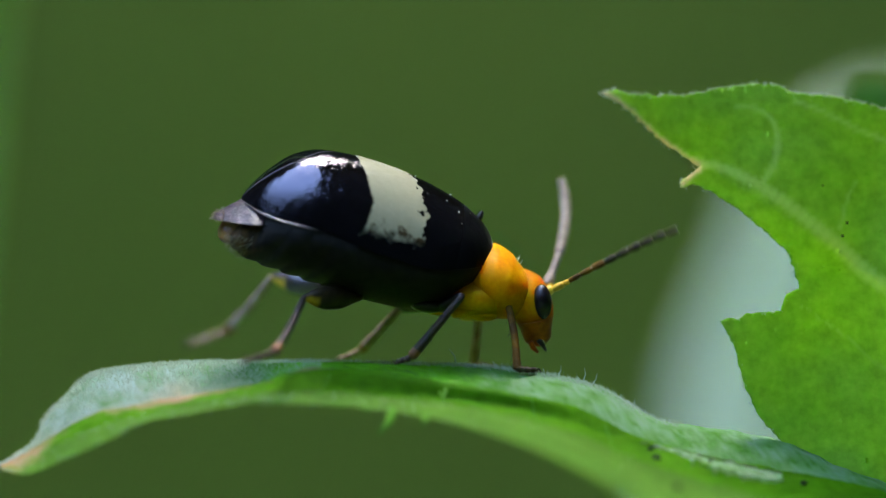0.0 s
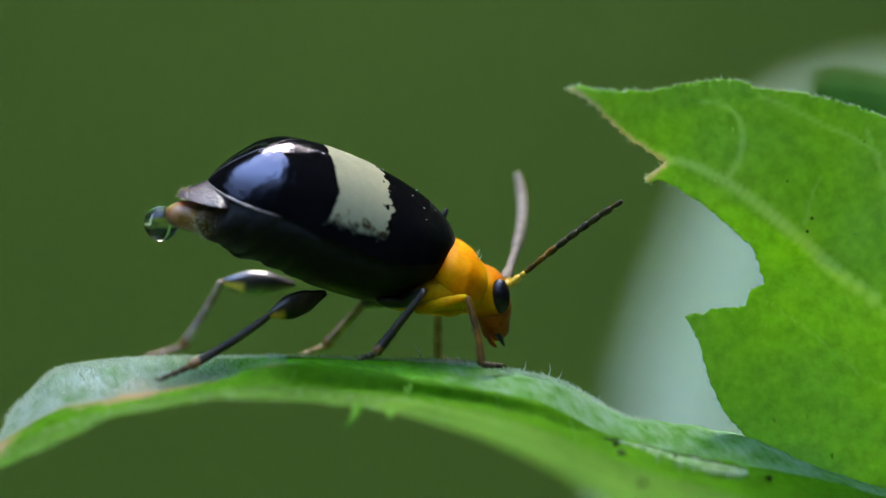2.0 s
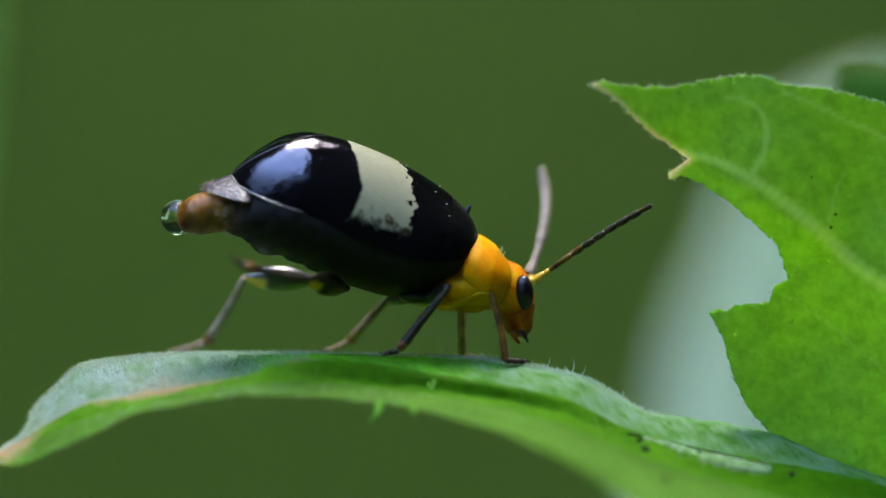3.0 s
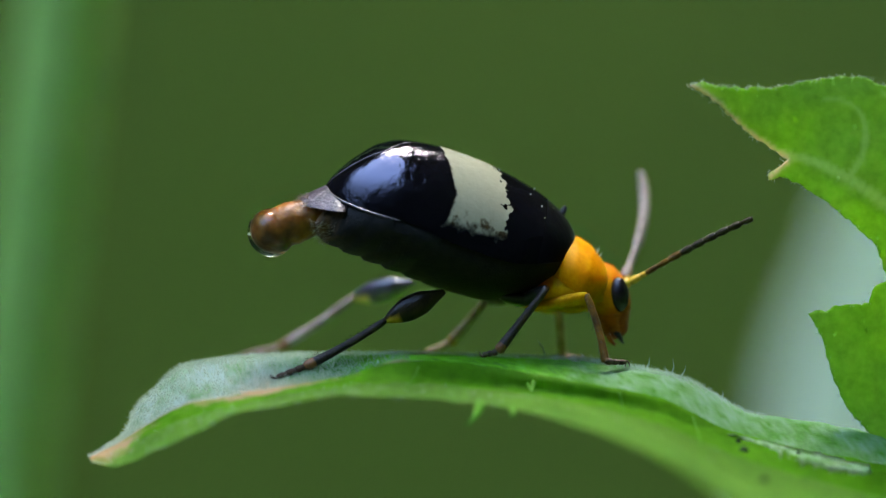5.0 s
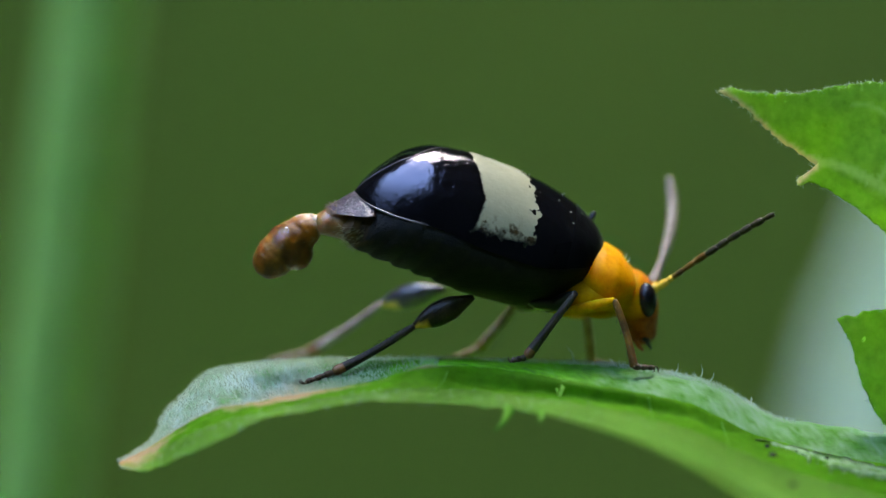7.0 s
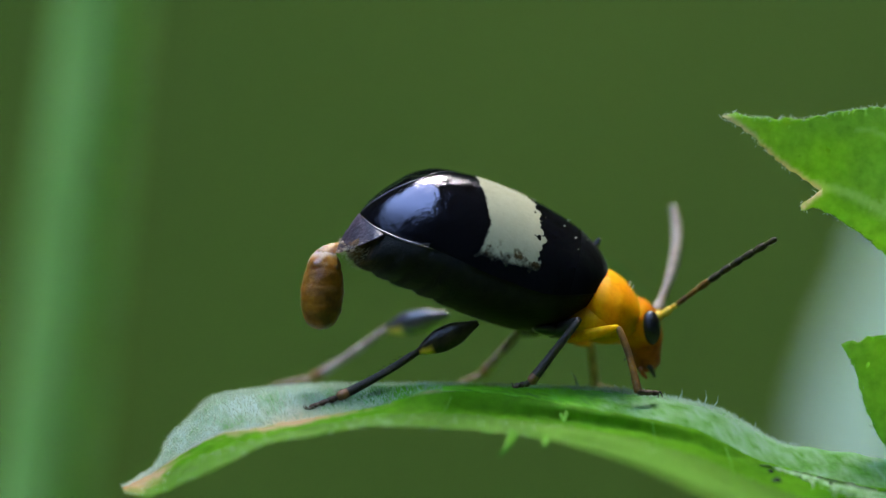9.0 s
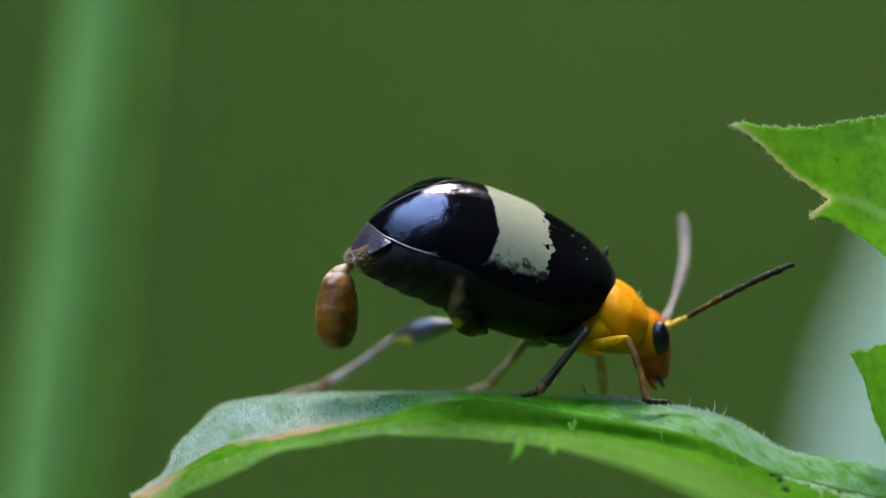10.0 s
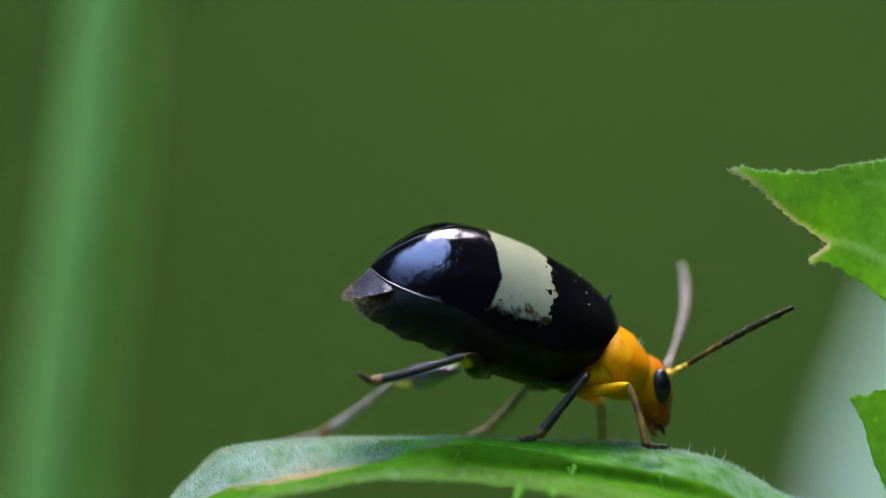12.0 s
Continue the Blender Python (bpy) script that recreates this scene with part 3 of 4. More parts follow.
def upper_leaf():
    """The bitten leaf beyond the beetle's head, seen from its backlit underside."""
    top = [(1062, 167), (1085, 160), (1110, 168), (1150, 171), (1200, 172), (1260, 161), (1330, 151), (1375, 156), (1405, 168), (1470, 173), (1568, 197), (1700, 246), (1900, 360), (2260, 560)]
    low = [(2260, 640), (2000, 800), (1800, 880), (1600, 900), (1470, 850), (1400, 800), (1365, 765), (1340, 735), (1315, 685), (1302, 630), (1288, 595), (1272, 568), (1285, 562), (1302, 565), (1318, 553), (1350, 552), (1378, 549), (1388, 520), (1400, 514), (1410, 510), (1402, 480), (1392, 450), (1355, 412), (1300, 368), (1250, 336), (1222, 326), (1202, 332), (1200, 324), (1222, 308), (1235, 296), (1200, 272), (1170, 252), (1140, 226), (1110, 197), (1082, 178)]
    rng = random.Random(11)

    def fold(x, z):
        """Depth of the sheet: two halves meet at the midrib."""
        rib = 285 + (x - 1235) * 0.67
        below = min(max(0.0, z - rib), 360)
        away = 0.048 * (z - rib) if z < rib else 0.42 * below - 0.00072 * below * below - 0.1 * max(0.0, z - rib - 360)
        return -95 + away + 0.05 * (x - 1300) + 6 * noise.noise(Vector((x * 0.012, z * 0.012, 0))) + 8 * math.sin(x * 0.02 + z * 0.006)

    edge = [Vector((x, y, 0)) for x, y in top + low]
    line = []
    for i in range(len(edge)):
        a, b = edge[i], edge[(i + 1) % len(edge)]
        k = max(1, int((b - a).length / 7))
        for j in range(k):
            p = a.lerp(b, j / k)
            if j:
                p += Vector((rng.uniform(-2.4, 2.4), rng.uniform(-2.4, 2.4), 0))
            line.append(p)
    bm = bmesh.new()
    vs = [bm.verts.new(p) for p in line]
    es = [bm.edges.new((vs[i], vs[(i + 1) % len(vs)])) for i in range(len(vs))]
    bmesh.ops.triangle_fill(bm, edges=es, use_beauty=True)
    for axis, lo, hi in ((Vector((1, 0, 0)), 1080, 2240), (Vector((0, 1, 0)), 170, 890)):
        for c in range(lo, min(hi, 1620), 7):
            bmesh.ops.bisect_plane(bm, geom=bm.verts[:] + bm.edges[:] + bm.faces[:], plane_co=axis * c, plane_no=axis)
    lay = bm.verts.layers.float.new("vein")
    lines = [([p.xy for p in spline([Vector((x, y, 0)) for x, y in pts], 40)], r0, r1) for _, pts, r0, r1, _ in VEINS]
    rim = [p.xy for p in spline([Vector((x, y, 0)) for x, y in ((1062, 167), (1082, 178), (1110, 197), (1140, 226), (1170, 252), (1200, 272), (1235, 296), (1222, 308), (1204, 326))], 60)]
    worn = np.array([(p.x, p.y) for p in rim])
    dry = bm.verts.layers.float.new("dry")
    fine = np.array([(p.x, p.y, r0 + (r1 - r0) * min(1, k / 40)) for ps, r0, r1 in lines for k, p in enumerate(ps)])
    for v in bm.verts:
        d = np.hypot(fine[:, 0] - v.co.x, fine[:, 1] - v.co.y) / (fine[:, 2] * 1.1 + 2.2)
        k = int(d.argmin())
        v[lay] = float(max(0.0, 1 - d[k] ** 2)) ** 0.8 * min(1.0, 0.4 + 0.1 * float(fine[k, 2]))
        e = float(np.hypot(worn[:, 0] - v.co.x, worn[:, 1] - v.co.y).min())
        tip = max(0.0, 1 - (v.co.x - 1062) / 40)
        v[dry] = max(0.0, min(1.0, 1.35 - e / (6 + 5 * tip) + 0.5 * noise.noise(v.co * 0.06))) if v.co.y > 172 or tip else 0.0
    for v in bm.verts:
        v.co = P(v.co.x, v.co.y, fold(v.co.x, v.co.y))
    bmesh.ops.triangulate(bm, faces=bm.faces[:])
    bmesh.ops.solidify(bm, geom=bm.faces[:], thickness=4 * U)
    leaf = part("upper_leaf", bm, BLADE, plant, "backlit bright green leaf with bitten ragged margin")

    def vein(name, pts, r0, r1, n=24, mat=VEIN, label=""):
        q = spline([Vector((x, y, 0)) for x, y in pts], n)
        q = [P(p.x, p.y, fold(p.x, p.y) - 2.5) for p in q]
        part(name, tube(q, [(r0 + (r1 - r0) * i / n) * U for i in range(n + 1)], 8, 0.2), mat, leaf, label)

    for name, pts, r0, r1, label in VEINS:
        vein(name, pts, r0 * 0.12, r1 * 0.1, 36, VEIN, label)
    # small hairs along the margin and down over the face
    spots = []
    for p in line:
        if p.x < 1700:
            upper = p.y < 250 and p.x > 1240 or p.y < 178
            for _ in range(7 if upper else 3):
                d = Vector((rng.gauss(-0.2, 0.6), rng.gauss(-0.3, 0.4), rng.gauss(0.6 if upper else 0.1, 0.6))).normalized()
                spots.append((P(p.x + rng.uniform(-4, 4), p.y + rng.uniform(-1, 5 if upper else 2), fold(p.x, p.y) - 2), d, rng.uniform(4, 9) * U, rng.uniform(0.5, 0.9) * U))
    hairs(leaf, spots)
    for x, y, r in ((1493, 395, 3), (1450, 330, 2), (1485, 418, 3)):
        part("speck", ellipsoid(P(x, y, fold(x, y) - 4), r, r * 0.5, r, 8, 6), SPOT, leaf)


upper_leaf()


def background_leaf(name, pts, width, mat, label):
    """A broad soft leaf behind: midline points in design units, half widths."""
    line = spline([P(*p) for p in pts], 30)
    bm = bmesh.new()
    rings = []
    for i, p in enumerate(line):
        u = i / 30
        w = width * U * (math.sin(math.pi * (0.06 + 0.9 * u)) ** 0.6)
        d = (line[min(i + 1, 30)] - line[max(i - 1, 0)]).normalized()
        side = d.cross(Vector((0, 1, 0))).normalized()
        row = [p + side * w * j / 6 + Vector((0, 0.15 * w * (j / 6) ** 2, 0)) for j in range(-6, 7)]
        rings.append(row + [q + Vector((0, 10 * U, 0)) for q in row[::-1]])
    loft(rings, bm=bm)
    part(name, bm, mat, plant, label)


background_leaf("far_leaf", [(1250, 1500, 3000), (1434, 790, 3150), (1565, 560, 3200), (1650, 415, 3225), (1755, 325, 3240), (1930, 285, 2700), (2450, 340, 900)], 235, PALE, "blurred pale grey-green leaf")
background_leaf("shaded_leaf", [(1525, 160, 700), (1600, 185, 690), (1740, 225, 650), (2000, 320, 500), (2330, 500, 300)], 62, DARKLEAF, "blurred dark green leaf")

# ---- the beetle ----
CS, SN = math.cos(radians(14)), math.sin(radians(14))
beetle = new("beetle")
beetle.location = P(650, 645, 0)
tagged(beetle, "glossy black leaf beetle with cream band and orange head", "beetle")
YAW, ROLL = 0.16, 0.07


def B(s, h, y):
    """A place in the hind body: s forward along it, h up from its axis, y away from the viewer."""
    h = h + y * ROLL
    x = s * CS + h * SN
    z = s * SN - h * CS
    return P(650 + x - y * YAW, 400 + z, y + x * YAW)


TOPLINE = curve([(-226, -4), (-216, 19), (-187, 60), (-154, 92), (-109, 112), (-40, 117), (20, 113), (61, 106), (133, 88), (193, 57), (216, 34), (226, 10)])
WIDE = curve([(-226, 6), (-216, 34), (-190, 66), (-150, 92), (-100, 108), (0, 120), (100, 116), (170, 98), (206, 72), (226, 44)])
EDGE = curve([(-226, -8), (-212, -16), (-196, -21), (-148, -26), (-87, -25), (0, -38), (100, -44), (180, -26), (226, -6)])


def elytron(side):
    """One wing case: side -1 the near one, 1 the far one."""
    bm = bmesh.new()
    lay = bm.verts.layers.float_vector.new("along")
    ns, nf = 64, 26
    grids = []
    for depth in (0.0, 5.0):
        grid = []
        for i in range(ns + 1):
            s = -226 + 452 * i / ns
            row = []
            for k in range(nf + 1):
                f = radians(0.8 + 79.2 * k / nf)
                dd = depth * min(1.0, 0.1 + (nf - k) / 8)
                t, w, e = TOPLINE(s) - dd, max(WIDE(s) - dd, 1), (EDGE(s) - 0.222 * TOPLINE(s)) / 0.778
                y = side * w * math.sin(f) ** 0.92
                h = e + (t - e) * max(0, math.cos(f)) ** 0.86
                groove = 1.2 * math.exp(-((k - 0.4) / 0.9) ** 2) if depth == 0 else 0
                dent = 0.6 * noise.noise(Vector((s * 0.03, k * 0.35, side * 2.0))) + 0.22 * noise.noise(Vector((s * 0.09, k * 0.9, side * 5.0)))
                v = bm.verts.new(B(s, h - groove + dent, y))
                v[lay] = Vector((s, h, y))
                row.append(v)
            grid.append(row)
        grids.append(grid)
    for g in grids:
        for a, b in zip(g, g[1:]):
            for k in range(nf):
                bm.faces.new((a[k], a[k + 1], b[k + 1], b[k]))
    o, n = grids
    for i in range(ns):
        bm.faces.new((o[i][0], o[i + 1][0], n[i + 1][0], n[i][0]))
        bm.faces.new((o[i][nf], o[i + 1][nf], n[i + 1][nf], n[i][nf]))
    for k in range(nf):
        bm.faces.new((o[0][k], o[0][k + 1], n[0][k + 1], n[0][k]))
        bm.faces.new((o[ns][k], o[ns][k + 1], n[ns][k + 1], n[ns][k]))
    for i in range(ns):
        for k in (0, nf):
            for ed in o[i][k].link_edges:
                if ed.other_vert(o[i][k]) == o[i + 1][k]:
                    ed.smooth = False
    ob = part("elytron", bm, ELYTRA, beetle, "glossy black wing case with ragged cream band")
    rim = []
    for i in range(0, 44):
        s = -224 + 125 * i / 43
        rim.append(B(s, EDGE(s), side * (WIDE(s) * 0.985 + 0.5)))
    part("margin_bead", tube(rim, [(0.6 + 1.5 * math.sin(math.pi * min(1, (i + 3) / 46))) * U for i in range(44)], 8), BEAD, ob, "thin raised margin, its glint painted pale")
    base = []
    for k in range(25):
        f = radians(14 + 52 * k / 24)
        w, t, e = WIDE(225), TOPLINE(225), (EDGE(225) - 0.222 * TOPLINE(225)) / 0.778
        base.append(B(228.5, e + (t - e) * math.cos(f) ** 0.86, side * w * math.sin(f) ** 0.92))
    part("base_rim", tube(base, [(0.8 + 2.0 * math.sin(math.pi * k / 24)) * U for k in range(25)], 8), BEAD, ob, "thin pale rim at the wing base")
    # the seam's pale line, set down the near flank, off the true join
    if side < 0:
        seam = []
        for i in range(41):
            s = -224 + 134 * i / 40
            w, e = WIDE(s), (EDGE(s) - 0.222 * TOPLINE(s)) / 0.778
            y = 0.46 * w * min(1, (-s - 62) / 90)
            sn = (y / w) ** (1 / 0.92)
            seam.append(B(s, e + (TOPLINE(s) - e) * math.sqrt(1 - sn * sn) ** 0.86, -y))
        part("seam_bead", tube(seam, [(0.5 + 0.9 * (1 - i / 40)) * U for i in range(41)], 8), BEAD, ob, "thin raised line beside the seam, painted pale as its glint")
    return ob


elytra = [elytron(-1), elytron(1)]

LOW = curve([(-252, -76), (-241, -84), (-200, -106), (-168, -112), (-62, -122), (22, -128), (83, -127), (141, -112), (199, -62), (222, -20)])
HIGH = curve([(-252, -70), (-232, -54), (-214, -34), (-196, -14), (-150, 30), (-100, 70), (0, 90), (100, 80), (190, 40), (222, 0)])


def abdomen():
    rings = []
    for i in range(241):
        s = -240 + 462 * i / 240
        lo, hi = LOW(s), HIGH(s)
        blunt = math.sqrt(min(1, 0.03 + (s + 240) / 22))
        w = blunt * min(max(WIDE(max(s, -205)) * 0.985, 30), 30 + (s + 252) * 1.2)
        mid, half = (lo + hi) / 2, blunt * (hi - lo) / 2
        row = []
        t, e = TOPLINE(s), (EDGE(s) - 0.222 * TOPLINE(s)) / 0.778
        for k in range(40):
            a = 2 * math.pi * k / 40
            h, y = mid + half * math.cos(a), w * math.sin(a)
            if s < 0 and h < -45:  # the rings overlap like roof tiles, each with a slit behind it
                seg = ((s + 252 - 0.5 * (h + 110)) % 41) / 41
                cut = (5.0 * seg ** 3 + 3.0 * math.exp(-((seg - 0.06) / 0.06) ** 2)) * min(1, -s / 50) * min(1, (-45 - h) / 25)
                h, y = h - cut * math.cos(a), y - cut * math.sin(a)
            if h > EDGE(s) and t - e > 1:
                c = min(1.0, max(0.0, (h - e) / (t - e))) ** (1 / 0.86)
                room = 0.94 * WIDE(s) * math.sqrt(1 - c * c) ** 0.92
                y = max(-room, min(room, y))
            row.append(B(s, h, y))
        rings.append(row)
    bm = loft(rings)
    rump = bm.verts.layers.float.new("rump")
    for k, v in enumerate(bm.verts):
        v[rump] = max(0.0, min(0.9, 1.1 - (k // 40) / 24 + 0.7 * noise.noise(v.co * 12000)))
    ob = part("abdomen", bm, BELLY, beetle, "black ringed abdomen, brown at its end")
    rings = []
    for i in range(21):
        u = i / 20
        s, c = -188 - 77 * u, -20 - 30 * u ** 1.3
        w, hh = (60 + 12 * min(1, u / 0.2)) * (1 - u) ** 0.75 + 12, 34 * (1 - u) ** 0.9 * (0.72 + 0.28 * min(1, u / 0.35)) + 6
        row = []
        for k in range(32):
            a = 2 * math.pi * k / 32
            t = abs(math.sin(a))
            row.append(B(s, c + hh * (1 - 1.7 * t ** 1.5) if math.cos(a) >= 0 else c - 0.7 * hh, w * math.sin(a)))
        rings.append(row)
    tail.append(part("pygidium", loft(rings), PLATE, ob, "dark shiny plate over the tail"))
    rings = []
    for i in range(21):
        u = i / 20
        s, c = -186 - 78 * u, -50 - 17 * u
        w = (36 - 14 * u) * math.sqrt(max(0.0, 1 - max(0.0, (u - 0.7) / 0.3) ** 2.4)) + 0.5
        rings.append([B(s, c + w * 0.9 * math.cos(a), w * math.sin(a)) for a in (2 * math.pi * k / 18 for k in range(18))])
    tail.append(part("tail_opening", loft(rings), PINK, ob, "amber fleshy tail tip"))
    rng = random.Random(8)
    spots = []
    for _ in range(420):
        u = rng.random() ** 0.6
        a = rng.uniform(-1.57, 1.57)
        t = abs(math.sin(a))
        if u < 0.8 and (t < 0.96 or rng.random() < 0.6):
            continue
        w, hh, c = 72 * (1 - u) ** 0.75 + 12, 34 * (1 - u) ** 0.9 * (0.72 + 0.28 * min(1, u / 0.35)) + 6, -20 - 30 * u ** 1.3
        d = Vector((-0.8 + rng.gauss(0, 0.4), 0.6 * math.sin(a) + rng.gauss(0, 0.3), 0.3 + rng.gauss(0, 0.5))).normalized()
        spots.append((B(-188 - 77 * u, c + hh * (1 - 1.7 * t ** 1.5), w * math.sin(a)), d, rng.uniform(4, 12) * U, 0.3 * U))
    tail.append(hairs(ob, spots, "bristles", FUZZ))
    spots = []
    for _ in range(320):
        s, a = rng.uniform(-238, -196), rng.uniform(0.5, 1.5) * math.pi
        mid, half = (LOW(s) + HIGH(s)) / 2, (HIGH(s) - LOW(s)) / 2
        w = min(max(WIDE(max(s, -205)) * 0.985, 30), 30 + (s + 252) * 1.2)
        d = Vector((-0.8 + rng.gauss(0, 0.3), 0.5 * math.sin(a), 0.6 * math.cos(a) + rng.gauss(0, 0.3))).normalized()
        spots.append((B(s, mid + half * math.cos(a), w * math.sin(a)), d, rng.uniform(5, 11) * U, 0.3 * U))
    hairs(ob, spots, "bristles", FUZZ)
    return ob


tail = []
belly = abdomen()


def dust():
    """Pale grains lying on the near wing case."""
    for s, y, r in ((118, -52, 1.3), (142, -60, 1.5), (128, -12, 1.6), (150, -74, 1.2), (60, -12, 1.4), (165, -40, 1.2)):
        w, e = WIDE(s), (EDGE(s) - 0.222 * TOPLINE(s)) / 0.778
        sn = min(1.0, abs(y / w)) ** (1 / 0.92)
        h = e + (TOPLINE(s) - e) * math.sqrt(1 - sn * sn) ** 0.86
        part("dust_grain", ellipsoid(B(s, h + 0.6, y), r, r * 0.7, r * 0.7, 8, 6), HAIR, elytra[0])


dust()


def scutellum():
    bm = ellipsoid(P(848, 386, 22), 5.5, 7, 13, 14, 10, tilt=22)
    for v in bm.verts:
        v.co += Vector((1, 0, 1)) * 2.5 * U * noise.noise(v.co * 30000)
    part("scutellum", bm, BLACK, elytra[0], "small black shield at the wing base")


scutellum()


def thorax():
    # pronotum: rings from the wing base forward to the neck
    rows = [(836, 474, 40, 66, 12), (850, 482, 52, 80, 16), (866, 493, 58, 86, 20), (884, 504, 57, 86, 22), (900, 514, 50, 76, 22), (914, 522, 42, 62, 20), (924, 528, 34, 48, 18)]
    path = spline([Vector((a, b, 0)) for a, b, *_ in rows], 30)
    hh = curve([(r[0], r[2]) for r in rows])
    ww = curve([(r[0], r[3]) for r in rows])
    rings = []
    for p in path:
        rings.append([P(p.x + hh(p.x) * math.cos(a) * 0.35 - ww(p.x) * math.sin(a) * YAW * 0.6, p.y - hh(p.x) * math.cos(a) - ww(p.x) * math.sin(a) * ROLL, 30 + ww(p.x) * math.sin(a))
                      for a in (2 * math.pi * k / 32 for k in range(32))])
    pro = part("pronotum", loft(rings), ORANGE, beetle, "smooth amber-orange thorax shield", origin=P(862, 480, 30))
    # breast below, with the yellow leg sockets
    rings = []
    for i in range(21):
        u = i / 20
        x = 775 + 135 * u
        lo = 552 + 14 * math.sin(math.pi * u)
        hi = 480 + 20 * u
        w = 60 * math.sin(math.pi * (0.15 + 0.7 * u)) ** 0.6
        rings.append([P(x, (lo + hi) / 2 - (lo - hi) / 2 * math.cos(a), 10 + w * math.sin(a)) for a in (2 * math.pi * k / 24 for k in range(24))])
    part("breast", loft(rings), BREAST, beetle, "amber breast", origin=P(842, 520, 10))
    for d in (-1, 1):
        part("coxa", ellipsoid(P(792, 541, 10 + 32 * d), 36, 20, 13, tilt=-18), BREAST, beetle)
        part("coxa", ellipsoid(P(760, 541, 10 + 40 * d), 34, 20, 13, tilt=4), BLACK, beetle)
        part("coxa", ellipsoid(P(850, 556, 22 + 34 * d), 30, 16, 12, tilt=6), BREAST, beetle)
    rng = random.Random(2)
    spots = [(P(914 + rng.uniform(-6, 6), 462 + rng.uniform(-8, 6), rng.uniform(-30, 30)), Vector((0.6, -0.2, 0.8)).normalized(), 10 * U, 0.9 * U) for _ in range(6)]
    hairs(pro, spots, "bristles")
    return pro


pronotum = thorax()


def make_head():
    rings = []
    axis = spline([Vector((905, 500, 0)), Vector((930, 526, 0)), Vector((944, 556, 0)), Vector((950, 590, 0)), Vector((954, 612, 0))], 28)
    half = curve([(0, 34), (0.2, 43), (0.45, 38), (0.7, 27), (0.86, 23), (0.95, 16), (1, 7)])
    wid = curve([(0, 40), (0.25, 54), (0.5, 50), (0.75, 34), (1, 10)])
    for i, p in enumerate(axis):
        u = i / 28
        d = (axis[min(i + 1, 28)] - axis[max(i - 1, 0)]).normalized()
        nx, ny = d.y, -d.x
        rings.append([P(p.x + half(u) * math.cos(a) * nx, p.y + half(u) * math.cos(a) * ny - wid(u) * math.sin(a) * ROLL, 38 + wid(u) * math.sin(a))
                      for a in (2 * math.pi * k / 32 for k in range(32))])
    cut = 16
    skull = loft(rings[:cut + 1])
    rust = skull.verts.layers.float.new("rust")
    for k, v in enumerate(skull.verts):
        u, brow = (k // 32) / cut, math.cos(2 * math.pi * (k % 32) / 32)
        v[rust] = max(0.0, min(0.9, max(1.5 * brow - 0.75, (u - 0.72) * 3) + 0.3 * noise.noise(v.co * 9000)))
    ob = part("head", skull, ORANGE, beetle, "amber-orange head bent down to the leaf", origin=P(920, 515, 38))
    part("muzzle", loft(rings[cut:]), FACE, ob, "rust-brown mouth parts")
    part("eye", ellipsoid(P(959, 534, -4), 17, 17, 31, 24, 16, tilt=-4), EYE_MAT, ob, "bulging black compound eye")
    part("eye", ellipsoid(P(956, 530, 80), 15, 14, 28, 20, 12, tilt=-4), EYE_MAT, ob, "bulging black compound eye")
    for d in (8, 48):
        part("antenna_socket", ellipsoid(P(972, 514 if d < 20 else 508, d), 9, 9, 9, 12, 8), YELLOW, ob)
    for d in (18, 52):
        a = P(952, 598, d)
        part("mandible", tube([a, a + Vector((8 * U, 0, -12 * U)), a + Vector((14 * U, 0, -24 * U))], [7 * U, 4.5 * U, 1.2 * U], 8), BLACK, ob)
    for d in (10, 60):
        a = P(938, 604, d)
        part("palp", tube([a, a + Vector((6 * U, 0, -12 * U)), a + Vector((14 * U, 0, -20 * U))], [5 * U, 4.5 * U, 2 * U], 8), FACE, ob)
    return ob


head = make_head()


def antenna(base, bend, length, mats, label, thick=1.0):
    """A feeler of eleven joints along local x from its base; bend: how much it droops."""
    joints = []
    x = 0.0
    sizes = [26, 12] + [26] * 8 + [24]
    k = length / sum(sizes)
    root = None
    for i, ln in enumerate(sizes):
        a, b = x * k, (x + ln) * k
        x += ln
        r = (6.2 if i == 0 else 4.6 if i < 4 else 6.0) * (0.75 if i == 10 else 1)
        pts, rad = [], []
        for j in range(9):
            u = a + (b - a) * j / 8
            pts.append(Vector((u * U, 0, bend * (u / length) ** 3 * length * U)))
            node = 0.62 + 0.5 * math.sin(math.pi * (0.12 + 0.76 * j / 8)) * (0.7 + 0.5 * j / 8)
            rad.append(thick * r * U * (node if thick == 1.0 else 0.75 + 0.25 * node))
        bm = tube(pts, rad, 8)
        m = mats[0] if i < 2 else SHANK if i < 5 and thick == 1.0 else mats[1]
        if root is None:
            root = part("antenna", bm, m, label=label)
            root.parent = beetle
            root.location = base - beetle.location
        else:
            seg = part("antenna_joint", bm, m)
            seg.parent = root
    rng = random.Random(31)
    spots = []
    for _ in range(90 if thick == 1.0 else 0):
        u, a = rng.uniform(40, length), rng.uniform(0, 6.28)
        spots.append((Vector((u * U, 4 * U * math.cos(a), (bend * (u / length) ** 3 * length + 4 * math.sin(a)) * U)),
                      Vector((0.8, 0.6 * math.cos(a), 0.6 * math.sin(a))).normalized(), rng.uniform(4, 8) * U, 0.35 * U))
    if spots:
        hairs(root, spots, "bristles", FUZZ, True)
    return root


feeler_near = antenna(P(976, 514, 8), -0.05, 248, (YELLOW, ANT_DARK), "jointed dark feeler, yellow at its base")
